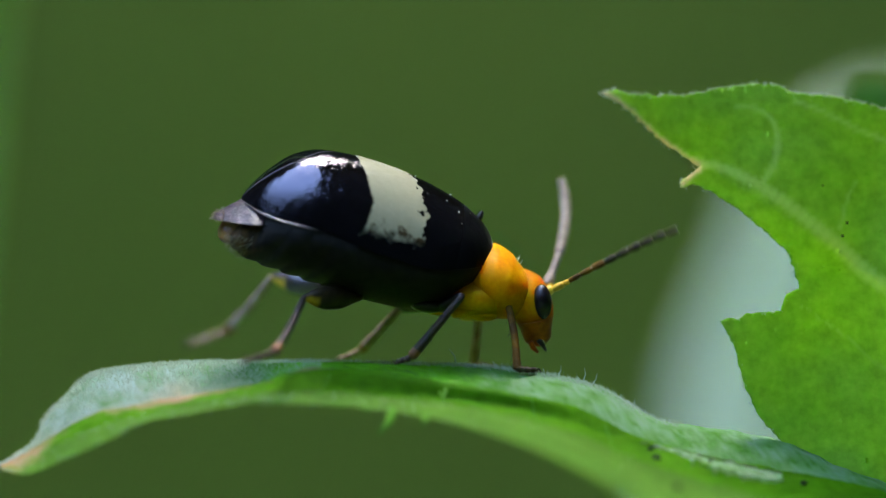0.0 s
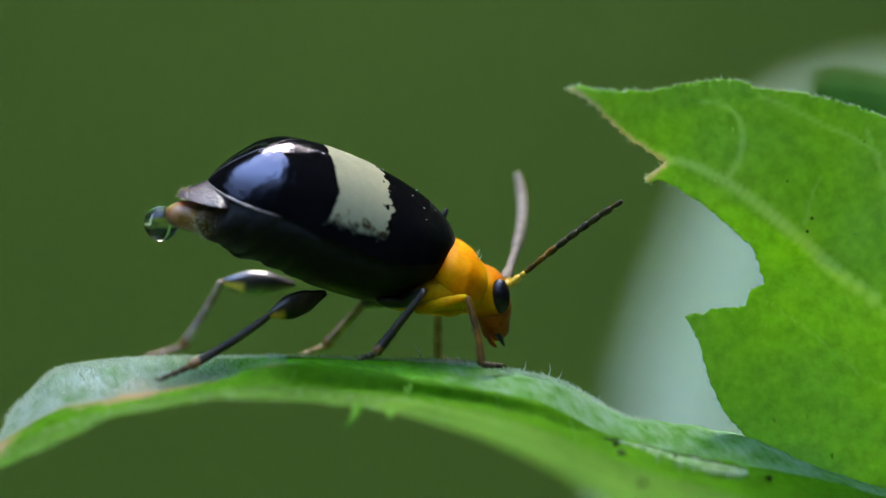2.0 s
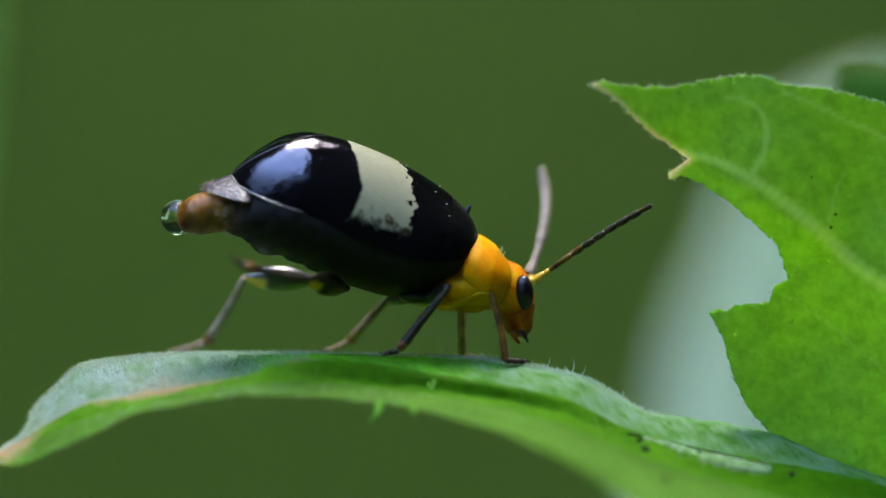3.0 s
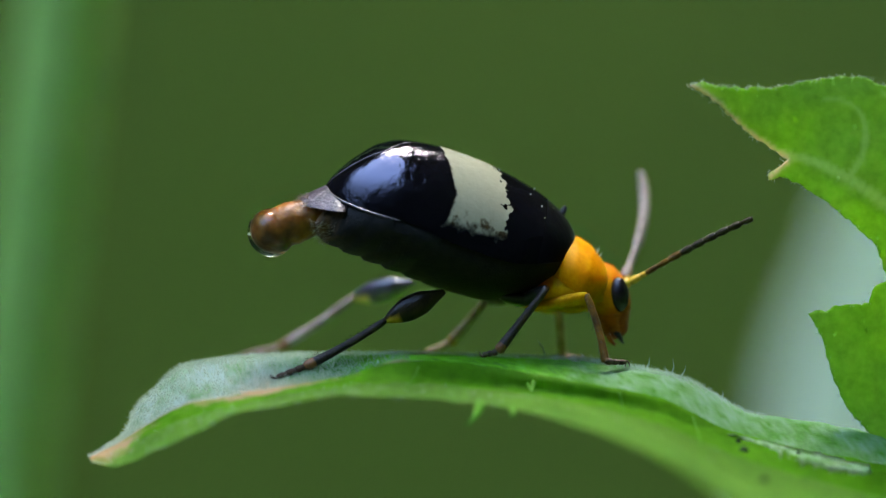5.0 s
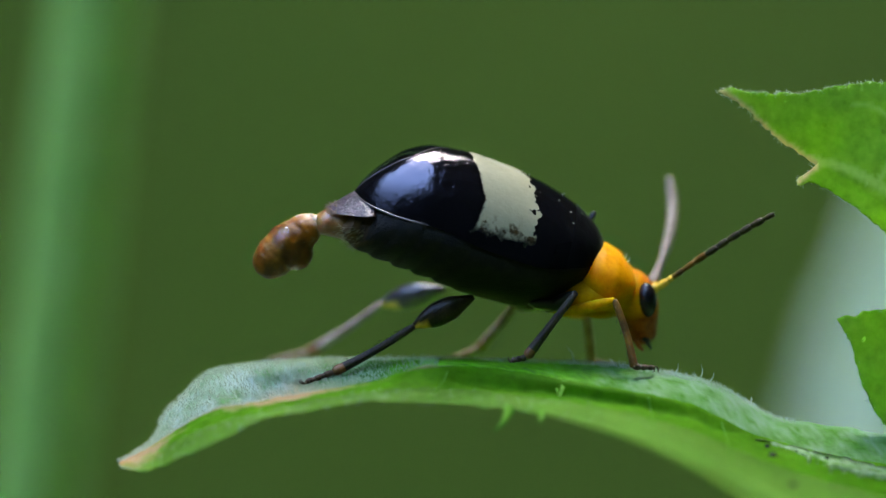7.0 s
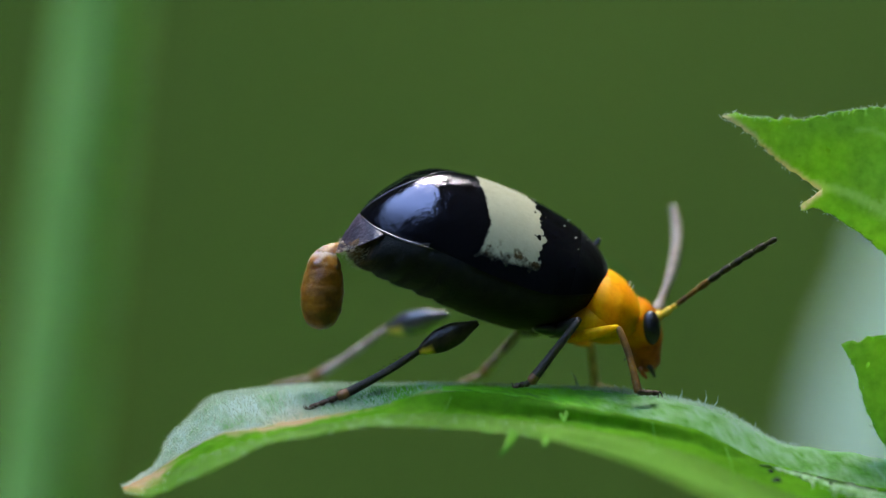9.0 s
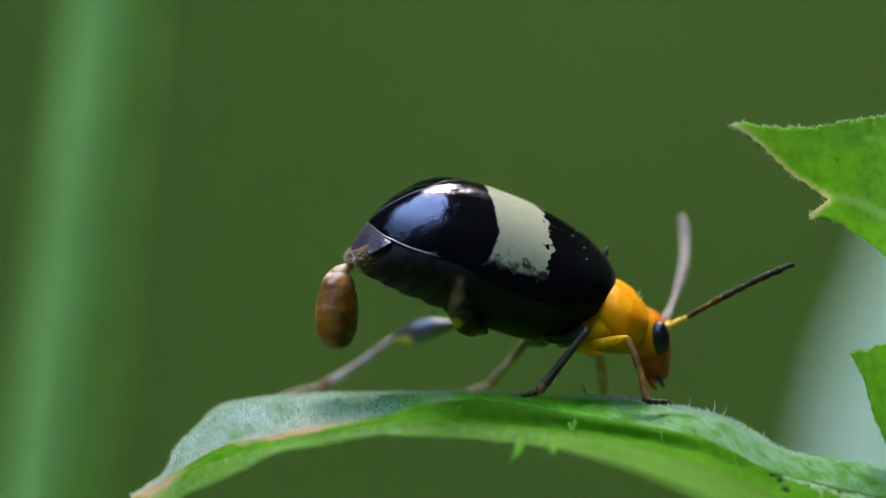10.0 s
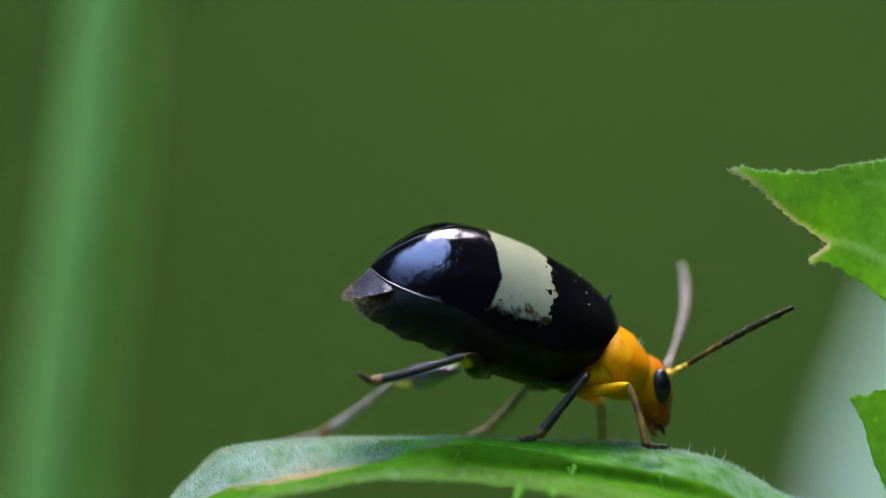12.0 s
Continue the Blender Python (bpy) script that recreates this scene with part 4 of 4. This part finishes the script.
feeler_far = antenna(P(968, 506, 48), 0.19, 240, (ANT_PALE, ANT_PALE), "pale greyish jointed feeler", 1.65)


def bone(name, length, shape, mat, label="", sides=12, flat=1.0, bend=0.0, spurs=0, seed=0, tipmat=None, knee=0.86):
    """A leg piece along local x; shape: (share of length, radius) pairs."""
    f = curve(shape)
    pts = [Vector((length * U * k / 24, 0, bend * length * U * math.sin(math.pi * k / 24))) for k in range(25)]
    bm = tube(pts, [f(k / 24) * U for k in range(25)], sides, flat)
    mats = [mat]
    lay = bm.verts.layers.float.new("knee")
    for v in bm.verts:
        c = v.co.x / (length * U)
        low = v.co.z / (max(f(c), 1) * U) + 0.25 * noise.noise(v.co * 20000)
        v[lay] = max(0.0, min(1.0, (c - knee) / 0.07)) * max(0.0, min(1.0, (low + 0.12) * 2.5))
    if tipmat:
        mats.append(tipmat)
        for fc in bm.faces:
            c = fc.calc_center_median().x / (length * U)
            if c > knee:
                fc.material_index = 1
    ob = part(name, bm, mats, label=label)
    ob.parent = beetle
    rng = random.Random(seed)
    if spurs:
        spots = []
        for _ in range(spurs):
            u = rng.uniform(0.1, 1)
            a = rng.uniform(0, 6.28)
            r = f(u) * U
            spots.append((Vector((u * length * U, r * math.cos(a), r * math.sin(a))), Vector((0.9, 0.6 * math.cos(a), 0.6 * math.sin(a))).normalized(), rng.uniform(5, 10) * U, 0.45 * U))
        hairs(ob, spots, "bristles", TIBIA, True)
    return ob


def foot(length, mat, seed):
    """A foot of three lobed joints and a pair of claws, along local x."""
    bm = bmesh.new()
    for k in range(3):
        a, b = length * k / 3.2, length * (k + 1) / 3.2
        pts = [Vector(((a + (b - a) * j / 6) * U, 0, 0)) for j in range(7)]
        tube(pts, [(3.4 + 2.6 * math.sin(math.pi * (0.1 + 0.75 * j / 6)) - k * 0.5) * U for j in range(7)], 8, 1.2, bm)
    split = len(bm.faces)
    for d in (-1, 1):
        pts = [Vector((length * 0.92 * U, 2 * d * U, 0)), Vector((length * U, 4 * d * U, 3 * U)), Vector((length * 1.08 * U, 5 * d * U, -2 * U)), Vector((length * 1.1 * U, 5 * d * U, -8 * U))]
        tube(pts, [2 * U, 1.8 * U, 1.3 * U, 0.4 * U], 6, 1, bm)
    bm.faces.ensure_lookup_table()
    for k in range(split, len(bm.faces)):
        bm.faces[k].material_index = 1
    ob = part("tarsus", bm, [mat, FOOT_DARK], label="jointed clawed foot")
    ob.parent = beetle
    return ob


HIND_F, HIND_T, HIND_S = 118.0, 172.0, 58.0
FEMUR = [(0, 5), (0.15, 11), (0.4, 21), (0.6, 22), (0.8, 16), (0.93, 9), (1, 5)]
SHIN = [(0, 5), (0.08, 6.5), (0.5, 7), (0.85, 8.5), (0.97, 9.5), (1, 5)]
near_hind = [bone("hind_femur", HIND_F, FEMUR, THIGH, "swollen black thigh with yellow knee", 18, 0.7, 0, 0, 1, None, 0.75),
             bone("hind_tibia", HIND_T, SHIN, TIBIA, "slender dark shin", 10, 1, 0.02, 70, 2, BROWN), foot(HIND_S, FOOT_DARK, 3)]
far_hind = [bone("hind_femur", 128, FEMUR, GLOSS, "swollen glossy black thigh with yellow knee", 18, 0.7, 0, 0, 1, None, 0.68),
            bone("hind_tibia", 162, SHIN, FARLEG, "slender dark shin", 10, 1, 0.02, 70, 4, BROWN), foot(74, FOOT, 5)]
SLIM = [(0, 7), (0.3, 12), (0.7, 11), (1, 6)]
near_mid = [bone("middle_femur", 80, SLIM, BLACK, "", 12), bone("middle_tibia", 142, SHIN, TIBIA, "slender dark shin", 10, 1, 0, 60, 6, BROWN), foot(28, PAD, 7)]
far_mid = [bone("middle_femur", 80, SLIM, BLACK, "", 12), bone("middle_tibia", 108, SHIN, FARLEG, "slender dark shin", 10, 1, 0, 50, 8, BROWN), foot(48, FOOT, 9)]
near_front = [bone("front_femur", 100, [(0, 7), (0.4, 10), (0.8, 8), (1, 5)], BREAST, "amber thigh", 12),
              bone("front_tibia", 126, [(0, 5), (0.1, 6.5), (0.6, 6.5), (1, 7.5)], SHANK, "thin dark amber shin", 10, 1, 0.03, 50, 10), foot(50, PAD, 11)]
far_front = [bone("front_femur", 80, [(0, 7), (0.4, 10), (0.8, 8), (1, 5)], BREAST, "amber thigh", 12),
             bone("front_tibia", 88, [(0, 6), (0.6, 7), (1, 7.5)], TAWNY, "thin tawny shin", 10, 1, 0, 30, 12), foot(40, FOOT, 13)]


# ---- what leaves the tail ----
def make_pellet():
    rings = []
    rng = random.Random(4)
    for i in range(57):
        u = -1 + 2 * i / 56
        r = 36.5 * max(0.0, 1 - abs(u) ** (3.0 if u > 0 else 4.2)) ** 0.5 * (0.78 + 0.26 * min(1, max(0, (u + 0.9) / 0.9))) + 0.4
        row = []
        for k in range(36):
            a = 2 * math.pi * k / 36
            q = Vector((u * 2.2, math.cos(a), math.sin(a)))
            ring = sum(d * math.exp(-((u - c - 0.07 * noise.noise(q * 1.5)) / 0.055) ** 2) for c, d in ((-0.5, 1.8), (-0.1, 1.2), (0.35, 0.9)))
            e = r - ring + r * (0.06 * noise.noise(q) + 0.045 * noise.noise(q * 3.1))
            row.append(Vector((u * 72 * U, max(0.3, e) * U * math.cos(a), max(0.3, e) * U * math.sin(a))))
        rings.append(row)
    bm = loft(rings)
    dry = bm.verts.layers.float.new("dry")
    for v in bm.verts:
        v[dry] = max(0.0, min(0.8, 0.9 - (v.co.x / U + 72) / 26 + 0.9 * noise.noise(v.co * 9000)))
    ob = part("pellet", bm, PELLET)
    tip = tube([Vector((-58 * U, 0, 2 * U)), Vector((-68 * U, 0, 7 * U)), Vector((-75 * U, 0, 15 * U)), Vector((-80 * U, 0, 26 * U))], [21 * U, 14 * U, 8 * U, 5 * U], 16)
    part("pale_tip", tip, NECK, ob, "slimy pale brown neck")
    return tagged(ob, "moist brown oval pellet hanging at the beetle's tail", "dropping")


pellet = make_pellet()


def make_droplet(radius, label):
    return tagged(part("water_droplet", ellipsoid(Vector(), radius, radius, radius, 40, 24), WATER), label, "droplet")


bead = make_droplet(21, "tiny clear water bead at the beetle's tail")
droplet = make_droplet(31, "clear round water droplet at the beetle's tail")
film = make_droplet(43, "large clear water drop round the brown pellet")


def aim(a, b):
    """The pose of a piece that starts at a and points along its x axis to b."""
    x = (b - a).normalized()
    z = x.cross(Vector((0, 1, 0)))
    if z.length < 1e-4:
        z = Vector((0, 0, 1))
    z.normalize()
    y = z.cross(x)
    m = Matrix((x, y, z)).transposed().to_4x4()
    m.translation = a
    return m


def reach(a, target, length, toward):
    """The end of a piece of that length from a, over the target as seen, its depth solved; toward: -1 to the viewer, 1 away."""
    dx, dz = target.x - a.x, target.z - a.z
    flat = math.hypot(dx, dz)
    ln = length * U
    if flat >= ln:
        k = ln / flat
        return Vector((a.x + dx * k, a.y, a.z + dz * k))
    return Vector((a.x + dx, a.y + toward * math.sqrt(ln * ln - flat * flat), a.z + dz))


BODY = [(0, 0, 0, 0, 0), (0.5, 1.4, 1.2, 0, 0), (1, 2.0, 2.0, -1, 0), (1.5, 3.0, 3.0, -2, 0), (2.5, 3.8, 4.3, -3, 0), (3, 3.8, 4.4, -4, 0),
        (3.5, 2.0, 2.6, -10, 3), (5.3, 1.6, 2.2, -11, 3), (7, 1.7, 2.2, -11, 3), (9, 2.8, 4.2, -10, 4), (10.5, 3.4, 4.8, -10, 5), (11, 3.6, 5.2, -8, 5), (12, 3.2, 4.8, -5, 6)]
# how far the tail plate bends down, in degrees, and slides down
BEND = [(0, 0, 0), (3, 3, 0), (5.3, 0, 0), (7, -4, 0), (8.5, -29, 7), (10.8, -36, 7), (11.1, -33, 8), (12, -22, 8)]
# how the tail's soft end is pushed out and drawn in
SPOUT = [(0, 10, 6), (0.7, -8, 8), (0.9, -16, 9), (1.5, -16, 12), (2.5, -24, 14), (3, -18, 10), (3.5, -22, 7), (5.5, -30, 4), (6.5, -34, 4), (7, -20, 8), (8.5, 42, 24), (10.8, 42, 24), (12, 30, 18)]
HEADWAY = [(0, 0, 0), (0.5, -6, 1), (1, -8, 0), (1.5, -12, -1), (2.5, -11, -2), (3, -12, -1), (3.5, -14, -4), (5.3, -21, 1), (7, -22, 1), (9, -22, 5), (10.5, -20, 9), (12, -18, 13)]
hx, hy = curve([(t, a) for t, a, b in HEADWAY]), curve([(t, b) for t, a, b in HEADWAY])
bx, by = curve([(r[0], r[3]) for r in BODY]), curve([(r[0], r[4]) for r in BODY])

# swing of the near feeler in degrees
SWING = [(0, 27), (0.1, 46), (0.2, -3), (0.3, 12), (0.4, 61), (0.5, 20), (0.6, -12), (0.7, 36), (0.8, 58), (0.9, 18), (1, -6), (1.1, 16), (1.2, 45), (1.3, 14),
         (1.4, 10), (1.5, 44), (1.6, 47), (1.8, 15), (1.9, 36), (2, 38), (2.1, 20), (2.2, 33), (2.4, 17), (2.5, 29), (2.6, 45), (2.7, 21), (2.8, 12), (3, 34),
         (3.1, 24), (3.3, 29), (3.5, 28), (3.7, 38), (4.5, 30), (5.5, 28.5), (6, 32), (6.5, 37), (7, 33.6), (9, 35), (9.5, 33), (10, 28), (10.5, 25.5), (10.8, 29), (11, 31.5), (12, 29.8)]
# near hind leg: seconds, knee, ankle, toe
PLANT = ((521, 583), (384, 662), (334, 680))
NEAR_HIND = [(0, (540, 526), (490, 622), (412, 642)), (0.3, (540, 526), (480, 622), (412, 640)), (0.4, (545, 522), (470, 620), (412, 638)), (0.5, (562, 512), (500, 568), (446, 592)),
             (0.6, (600, 468), (450, 512), (412, 520)), (0.7, (557, 480), (405, 502), (370, 500)), (0.8, (500, 510), (395, 600), (350, 628)), (0.9, (540, 490), (415, 532), (380, 530)),
             (1, (549, 479), (400, 520), (362, 522)), (1.1, (530, 500), (375, 575), (330, 590)), (1.2, (535, 495), (390, 562), (350, 570)), (1.3, (560, 478), (490, 479), (450, 470)),
             (1.4, (535, 500), (370, 552), (330, 560)), (1.5, (517, 537), (384, 612), (300, 645)), (1.6, (555, 500), (465, 490), (430, 480)), (1.8, (545, 520), (415, 568), (370, 590)),
             (1.9, (540, 566), (400, 655), (350, 677)), (2.2, (540, 566), (400, 655), (350, 677)), (2.4, (575, 530), (455, 556), (420, 560)), (2.5, (576, 520), (456, 486), (448, 470)), (2.6, (570, 510), (440, 476), (420, 466)),
             (2.7, (560, 505), (395, 480), (360, 474)), (2.8, (550, 505), (345, 555), (310, 565)), (3, (570, 510), (458, 484), (440, 470)), (3.1, (570, 512), (448, 484), (430, 470)),
             (3.3, (548, 566), (385, 668), (340, 680)), (3.7, (540, 572), *PLANT[1:]), (5.3, *PLANT), (7, *PLANT), (9.2, *PLANT), (9.3, (540, 560), (400, 655), (350, 672)),
             (9.4, (580, 520), (440, 620), (400, 632)), (9.5, (597, 501), (484, 577), (456, 590)), (9.8, (597, 501), (474, 560), (440, 556)), (10, (572, 502), (588, 466), (590, 440)),
             (10.2, (560, 502), (570, 462), (570, 434)), (10.5, (545, 500), (549, 458), (546, 430)), (10.8, (540, 500), (516, 470), (508, 446)), (10.9, (560, 480), (550, 420), (530, 400)), (11, (608, 458), (628, 364), (588, 346)),
             (11.3, (610, 460), (630, 358), (594, 342)), (11.5, (613, 462), (638, 352), (602, 336)), (11.6, (608, 467), (585, 350), (545, 348)), (11.7, (602, 478), (478, 408), (450, 390)),
             (11.8, (594, 489), (444, 471), (425, 455)), (11.9, (599, 495), (418, 513), (402, 498)), (12, (596, 494), (421, 542), (410, 525))]
SET = ((464, 542), (332, 630), (260, 645))
REST = ((450, 506), (383, 624), (300, 647))
FAR_HIND = [(0, (480, 490), (395, 590), (335, 610)), (0.1, (480, 490), (345, 560), (300, 545)), (0.2, (478, 490), (360, 590), (310, 580)), (0.3, *REST), (3.1, *REST),
            (3.3, (478, 486), (340, 560), (298, 530)), (3.5, (480, 488), (332, 564), (294, 566)), (3.7, (478, 490), (340, 560), (296, 540)), (4.3, (470, 520), (335, 620), (268, 640)), (5.3, *SET), (9, *SET), (12, (462, 540), (335, 634), (262, 648))]
INSIDE = (500, 425)  # in the hollow of the hind body
BEADS = [(0, *INSIDE), (0.6, *INSIDE), (0.75, 410, 418), (0.85, 362, 413), (0.9, 357, 411), (1.05, 356, 411), (1.15, 366, 411), (1.3, 430, 420), (1.4, *INSIDE), (12, *INSIDE)]
FILM = [(0, *INSIDE), (3.05, *INSIDE), (3.3, 376, 408), (3.45, 343, 418), (3.7, 336, 422), (4.5, 329, 424), (5.3, 324, 426), (5.5, 323, 427), (6, 315, 434), (6.5, 317, 441), (6.8, 309, 439), (7, 304, 440), (7.2, 310, 440), (7.7, 400, 412), (8.2, *INSIDE), (12, *INSIDE)]
DROP = [(0, *INSIDE), (0.95, *INSIDE), (1.05, 420, 415), (1.2, 366, 411), (1.5, 357, 410), (2, 350, 404), (2.5, 343, 399), (3, 338, 400), (3.2, 342, 402), (3.4, 372, 406), (3.5, 386, 405), (4.5, 370, 406),
        (5.5, 352, 412), (6, 330, 418), (6.5, 316, 438), (6.8, 318, 448), (7, 317, 452), (7.2, 318, 454), (8, 334, 464), (8.8, 349, 473), (9, 357, 471), (9.5, 366, 481), (10, 368, 491), (10.8, 375, 493), (10.9, 335, 491), (10.95, 140, 640), (11, -170, 990), (11.1, -900, 1900)]
LUMP = [(0, 575, 415, 194), (2.3, 575, 415, 194), (2.7, 480, 394, 192), (3, 406, 388, 193), (3.5, 386, 405, 190), (4.5, 370, 406, 197), (5.5, 359, 409, 202), (6, 339, 413, 207), (6.5, 318, 423, 212), (7, 302, 439, 222), (7.2, 306, 450, 227), (8, 334, 463, 252),
        (8.8, 349, 473, 265), (9, 357, 471, 266), (9.5, 366, 481, 268), (10, 368, 491, 268), (10.8, 375, 493, 268), (10.9, 335, 491, 240), (10.95, 140, 640, 200), (11, -170, 990, 160), (11.1, -900, 1900, 120)]


def pose_leg(pieces, hip, rows, lengths, toward):
    """Keys thigh, shin and foot so that the joints stay together."""
    keyed = [[], [], []]
    back = beetle.location
    for t, knee, ankle, toe in rows:
        a = P(*hip) + Vector((bx(t) * U, 0, -by(t) * U))
        b = reach(a, P(*knee), lengths[0], toward[0])
        c = reach(b, P(*ankle), lengths[1], toward[1])
        d = P(*toe)
        d = reach(c, d, lengths[2], toward[2]) if toward[2] else Vector((d.x, c.y, d.z))
        for k, (p, q) in enumerate(((a, b), (b, c), (c, d))):
            keyed[k].append((t, Matrix.Translation(-back) @ aim(p, q)))
    for ob, rows in zip(pieces, keyed):
        walk(ob, rows)


def motions():
    pivot = P(800, 420, 0) - beetle.location

    def tilt(deg, dx, dy):
        return (Matrix.Translation(pivot + Vector((dx * U, 0, -dy * U))) @ Matrix.Rotation(radians(deg), 4, "Y")
                @ Matrix.Translation(-pivot))

    for ob in elytra:
        walk(ob, [(t, tilt(e, x, y) @ Matrix.Translation(ob.location)) for t, e, a, x, y in BODY])
    walk(belly, [(t, tilt(a, x, y)) for t, e, a, x, y in BODY])
    hinge = P(452, 384, -32) - beetle.location
    for ob in (tail[0], tail[2]):
        walk(ob, [(t, Matrix.Translation(hinge - Vector((0, 0, d * U))) @ Matrix.Rotation(radians(a), 4, "Y") @ Matrix.Translation(-hinge)) for t, a, d in BEND])
    walk(tail[1], [(t, Matrix.Translation(Vector((x * U, 0, -y * U)))) for t, x, y in SPOUT])
    h0, p0 = head.location.copy(), pronotum.location.copy()
    times = [r[0] for r in HEADWAY]
    walk(head, [(t, Matrix.Translation(h0 + Vector((hx(t) * U, 0, -hy(t) * U)))) for t in times])
    walk(pronotum, [(t, Matrix.Translation(p0 + Vector((hx(t) * 0.8 * U, 0, -hy(t) * 0.7 * U)))) for t in times])
    n0, f0 = feeler_near.location.copy(), feeler_far.location.copy()
    rows = []
    for t, deg in SWING:
        a = n0 + Vector((hx(t) * U, 0, -hy(t) * U))
        rows.append((t, Matrix.Translation(a) @ Matrix.Rotation(radians(-deg - 1.8), 4, "Y") @ Matrix.Rotation(radians(-8), 4, "Z")))
    walk(feeler_near, rows)
    rows = []
    for t, deg in ((0, 68), (0.3, 68), (0.5, 56), (0.7, 67), (1, 70), (1.5, 69), (2.5, 69), (3.5, 69), (5.3, 67), (7, 67), (9, 67), (10.5, 67.5), (12, 68)):
        a = f0 + Vector((hx(t) * U, 0, -hy(t) * U))
        rows.append((t, Matrix.Translation(a) @ Matrix.Rotation(radians(-deg), 4, "Y") @ Matrix.Rotation(radians(40), 4, "Z")))
    walk(feeler_far, rows)
    pose_leg(near_hind, (642, 526, -40), NEAR_HIND, (HIND_F, HIND_T, HIND_S), (-1, -1, -1))
    pose_leg(far_hind, (586, 512, 105), FAR_HIND, (128, 162), (1, 1, 0))
    times = [0, 0.5, 1, 1.5, 2.5, 3.5, 5.3, 7, 9, 10.5, 12]

    def rows(knee, ankle, toe, share):
        return [(t, (knee[0] + hx(t) * share, knee[1] + hy(t) * share), ankle, toe) for t in times]

    pose_leg(near_mid, (770, 548, -20), rows((818, 523), (722, 638), (694, 642), 0.35), (80, 142), (-1, -1, 0))
    pose_leg(far_mid, (752, 540, 30), rows((708, 545), (638, 622), (596, 638), 0.2), (80, 108), (1, 1, 0))
    pose_leg(near_front, (800, 556, -30), rows((898, 534), (914, 652), (950, 654), 0.85), (100, 126, 50), (-1, -1, 1))
    pose_leg(far_front, (800, 552, 40), rows((848, 562), (838, 646), (868, 652), 0.85), (80, 88), (1, 1, 0))
    walk(bead, [(t, Matrix.Translation(P(x, y, -20))) for t, x, y in BEADS])
    walk(film, [(t, Matrix.Translation(P(x, y, -42 if 3.2 < t < 7.3 else 0))) for t, x, y in FILM])
    walk(droplet, [(t, Matrix.Translation(P(x, y, -42 if t > 1.1 else -10))) for t, x, y in DROP] + [(11.3, pose(-0.03, -0.001, -0.31)), (12, pose(-0.03, -0.001, -0.31))])
    walk(pellet, [(t, Matrix.Translation(P(x, y, -42)) @ Matrix.Rotation(radians(-a), 4, "Y")) for t, x, y, a in LUMP]
         + [(11.3, pose(-0.03, 0, -0.31, 0, -180, 0)), (12, pose(-0.03, 0, -0.31, 0, -180, 0))])


motions()
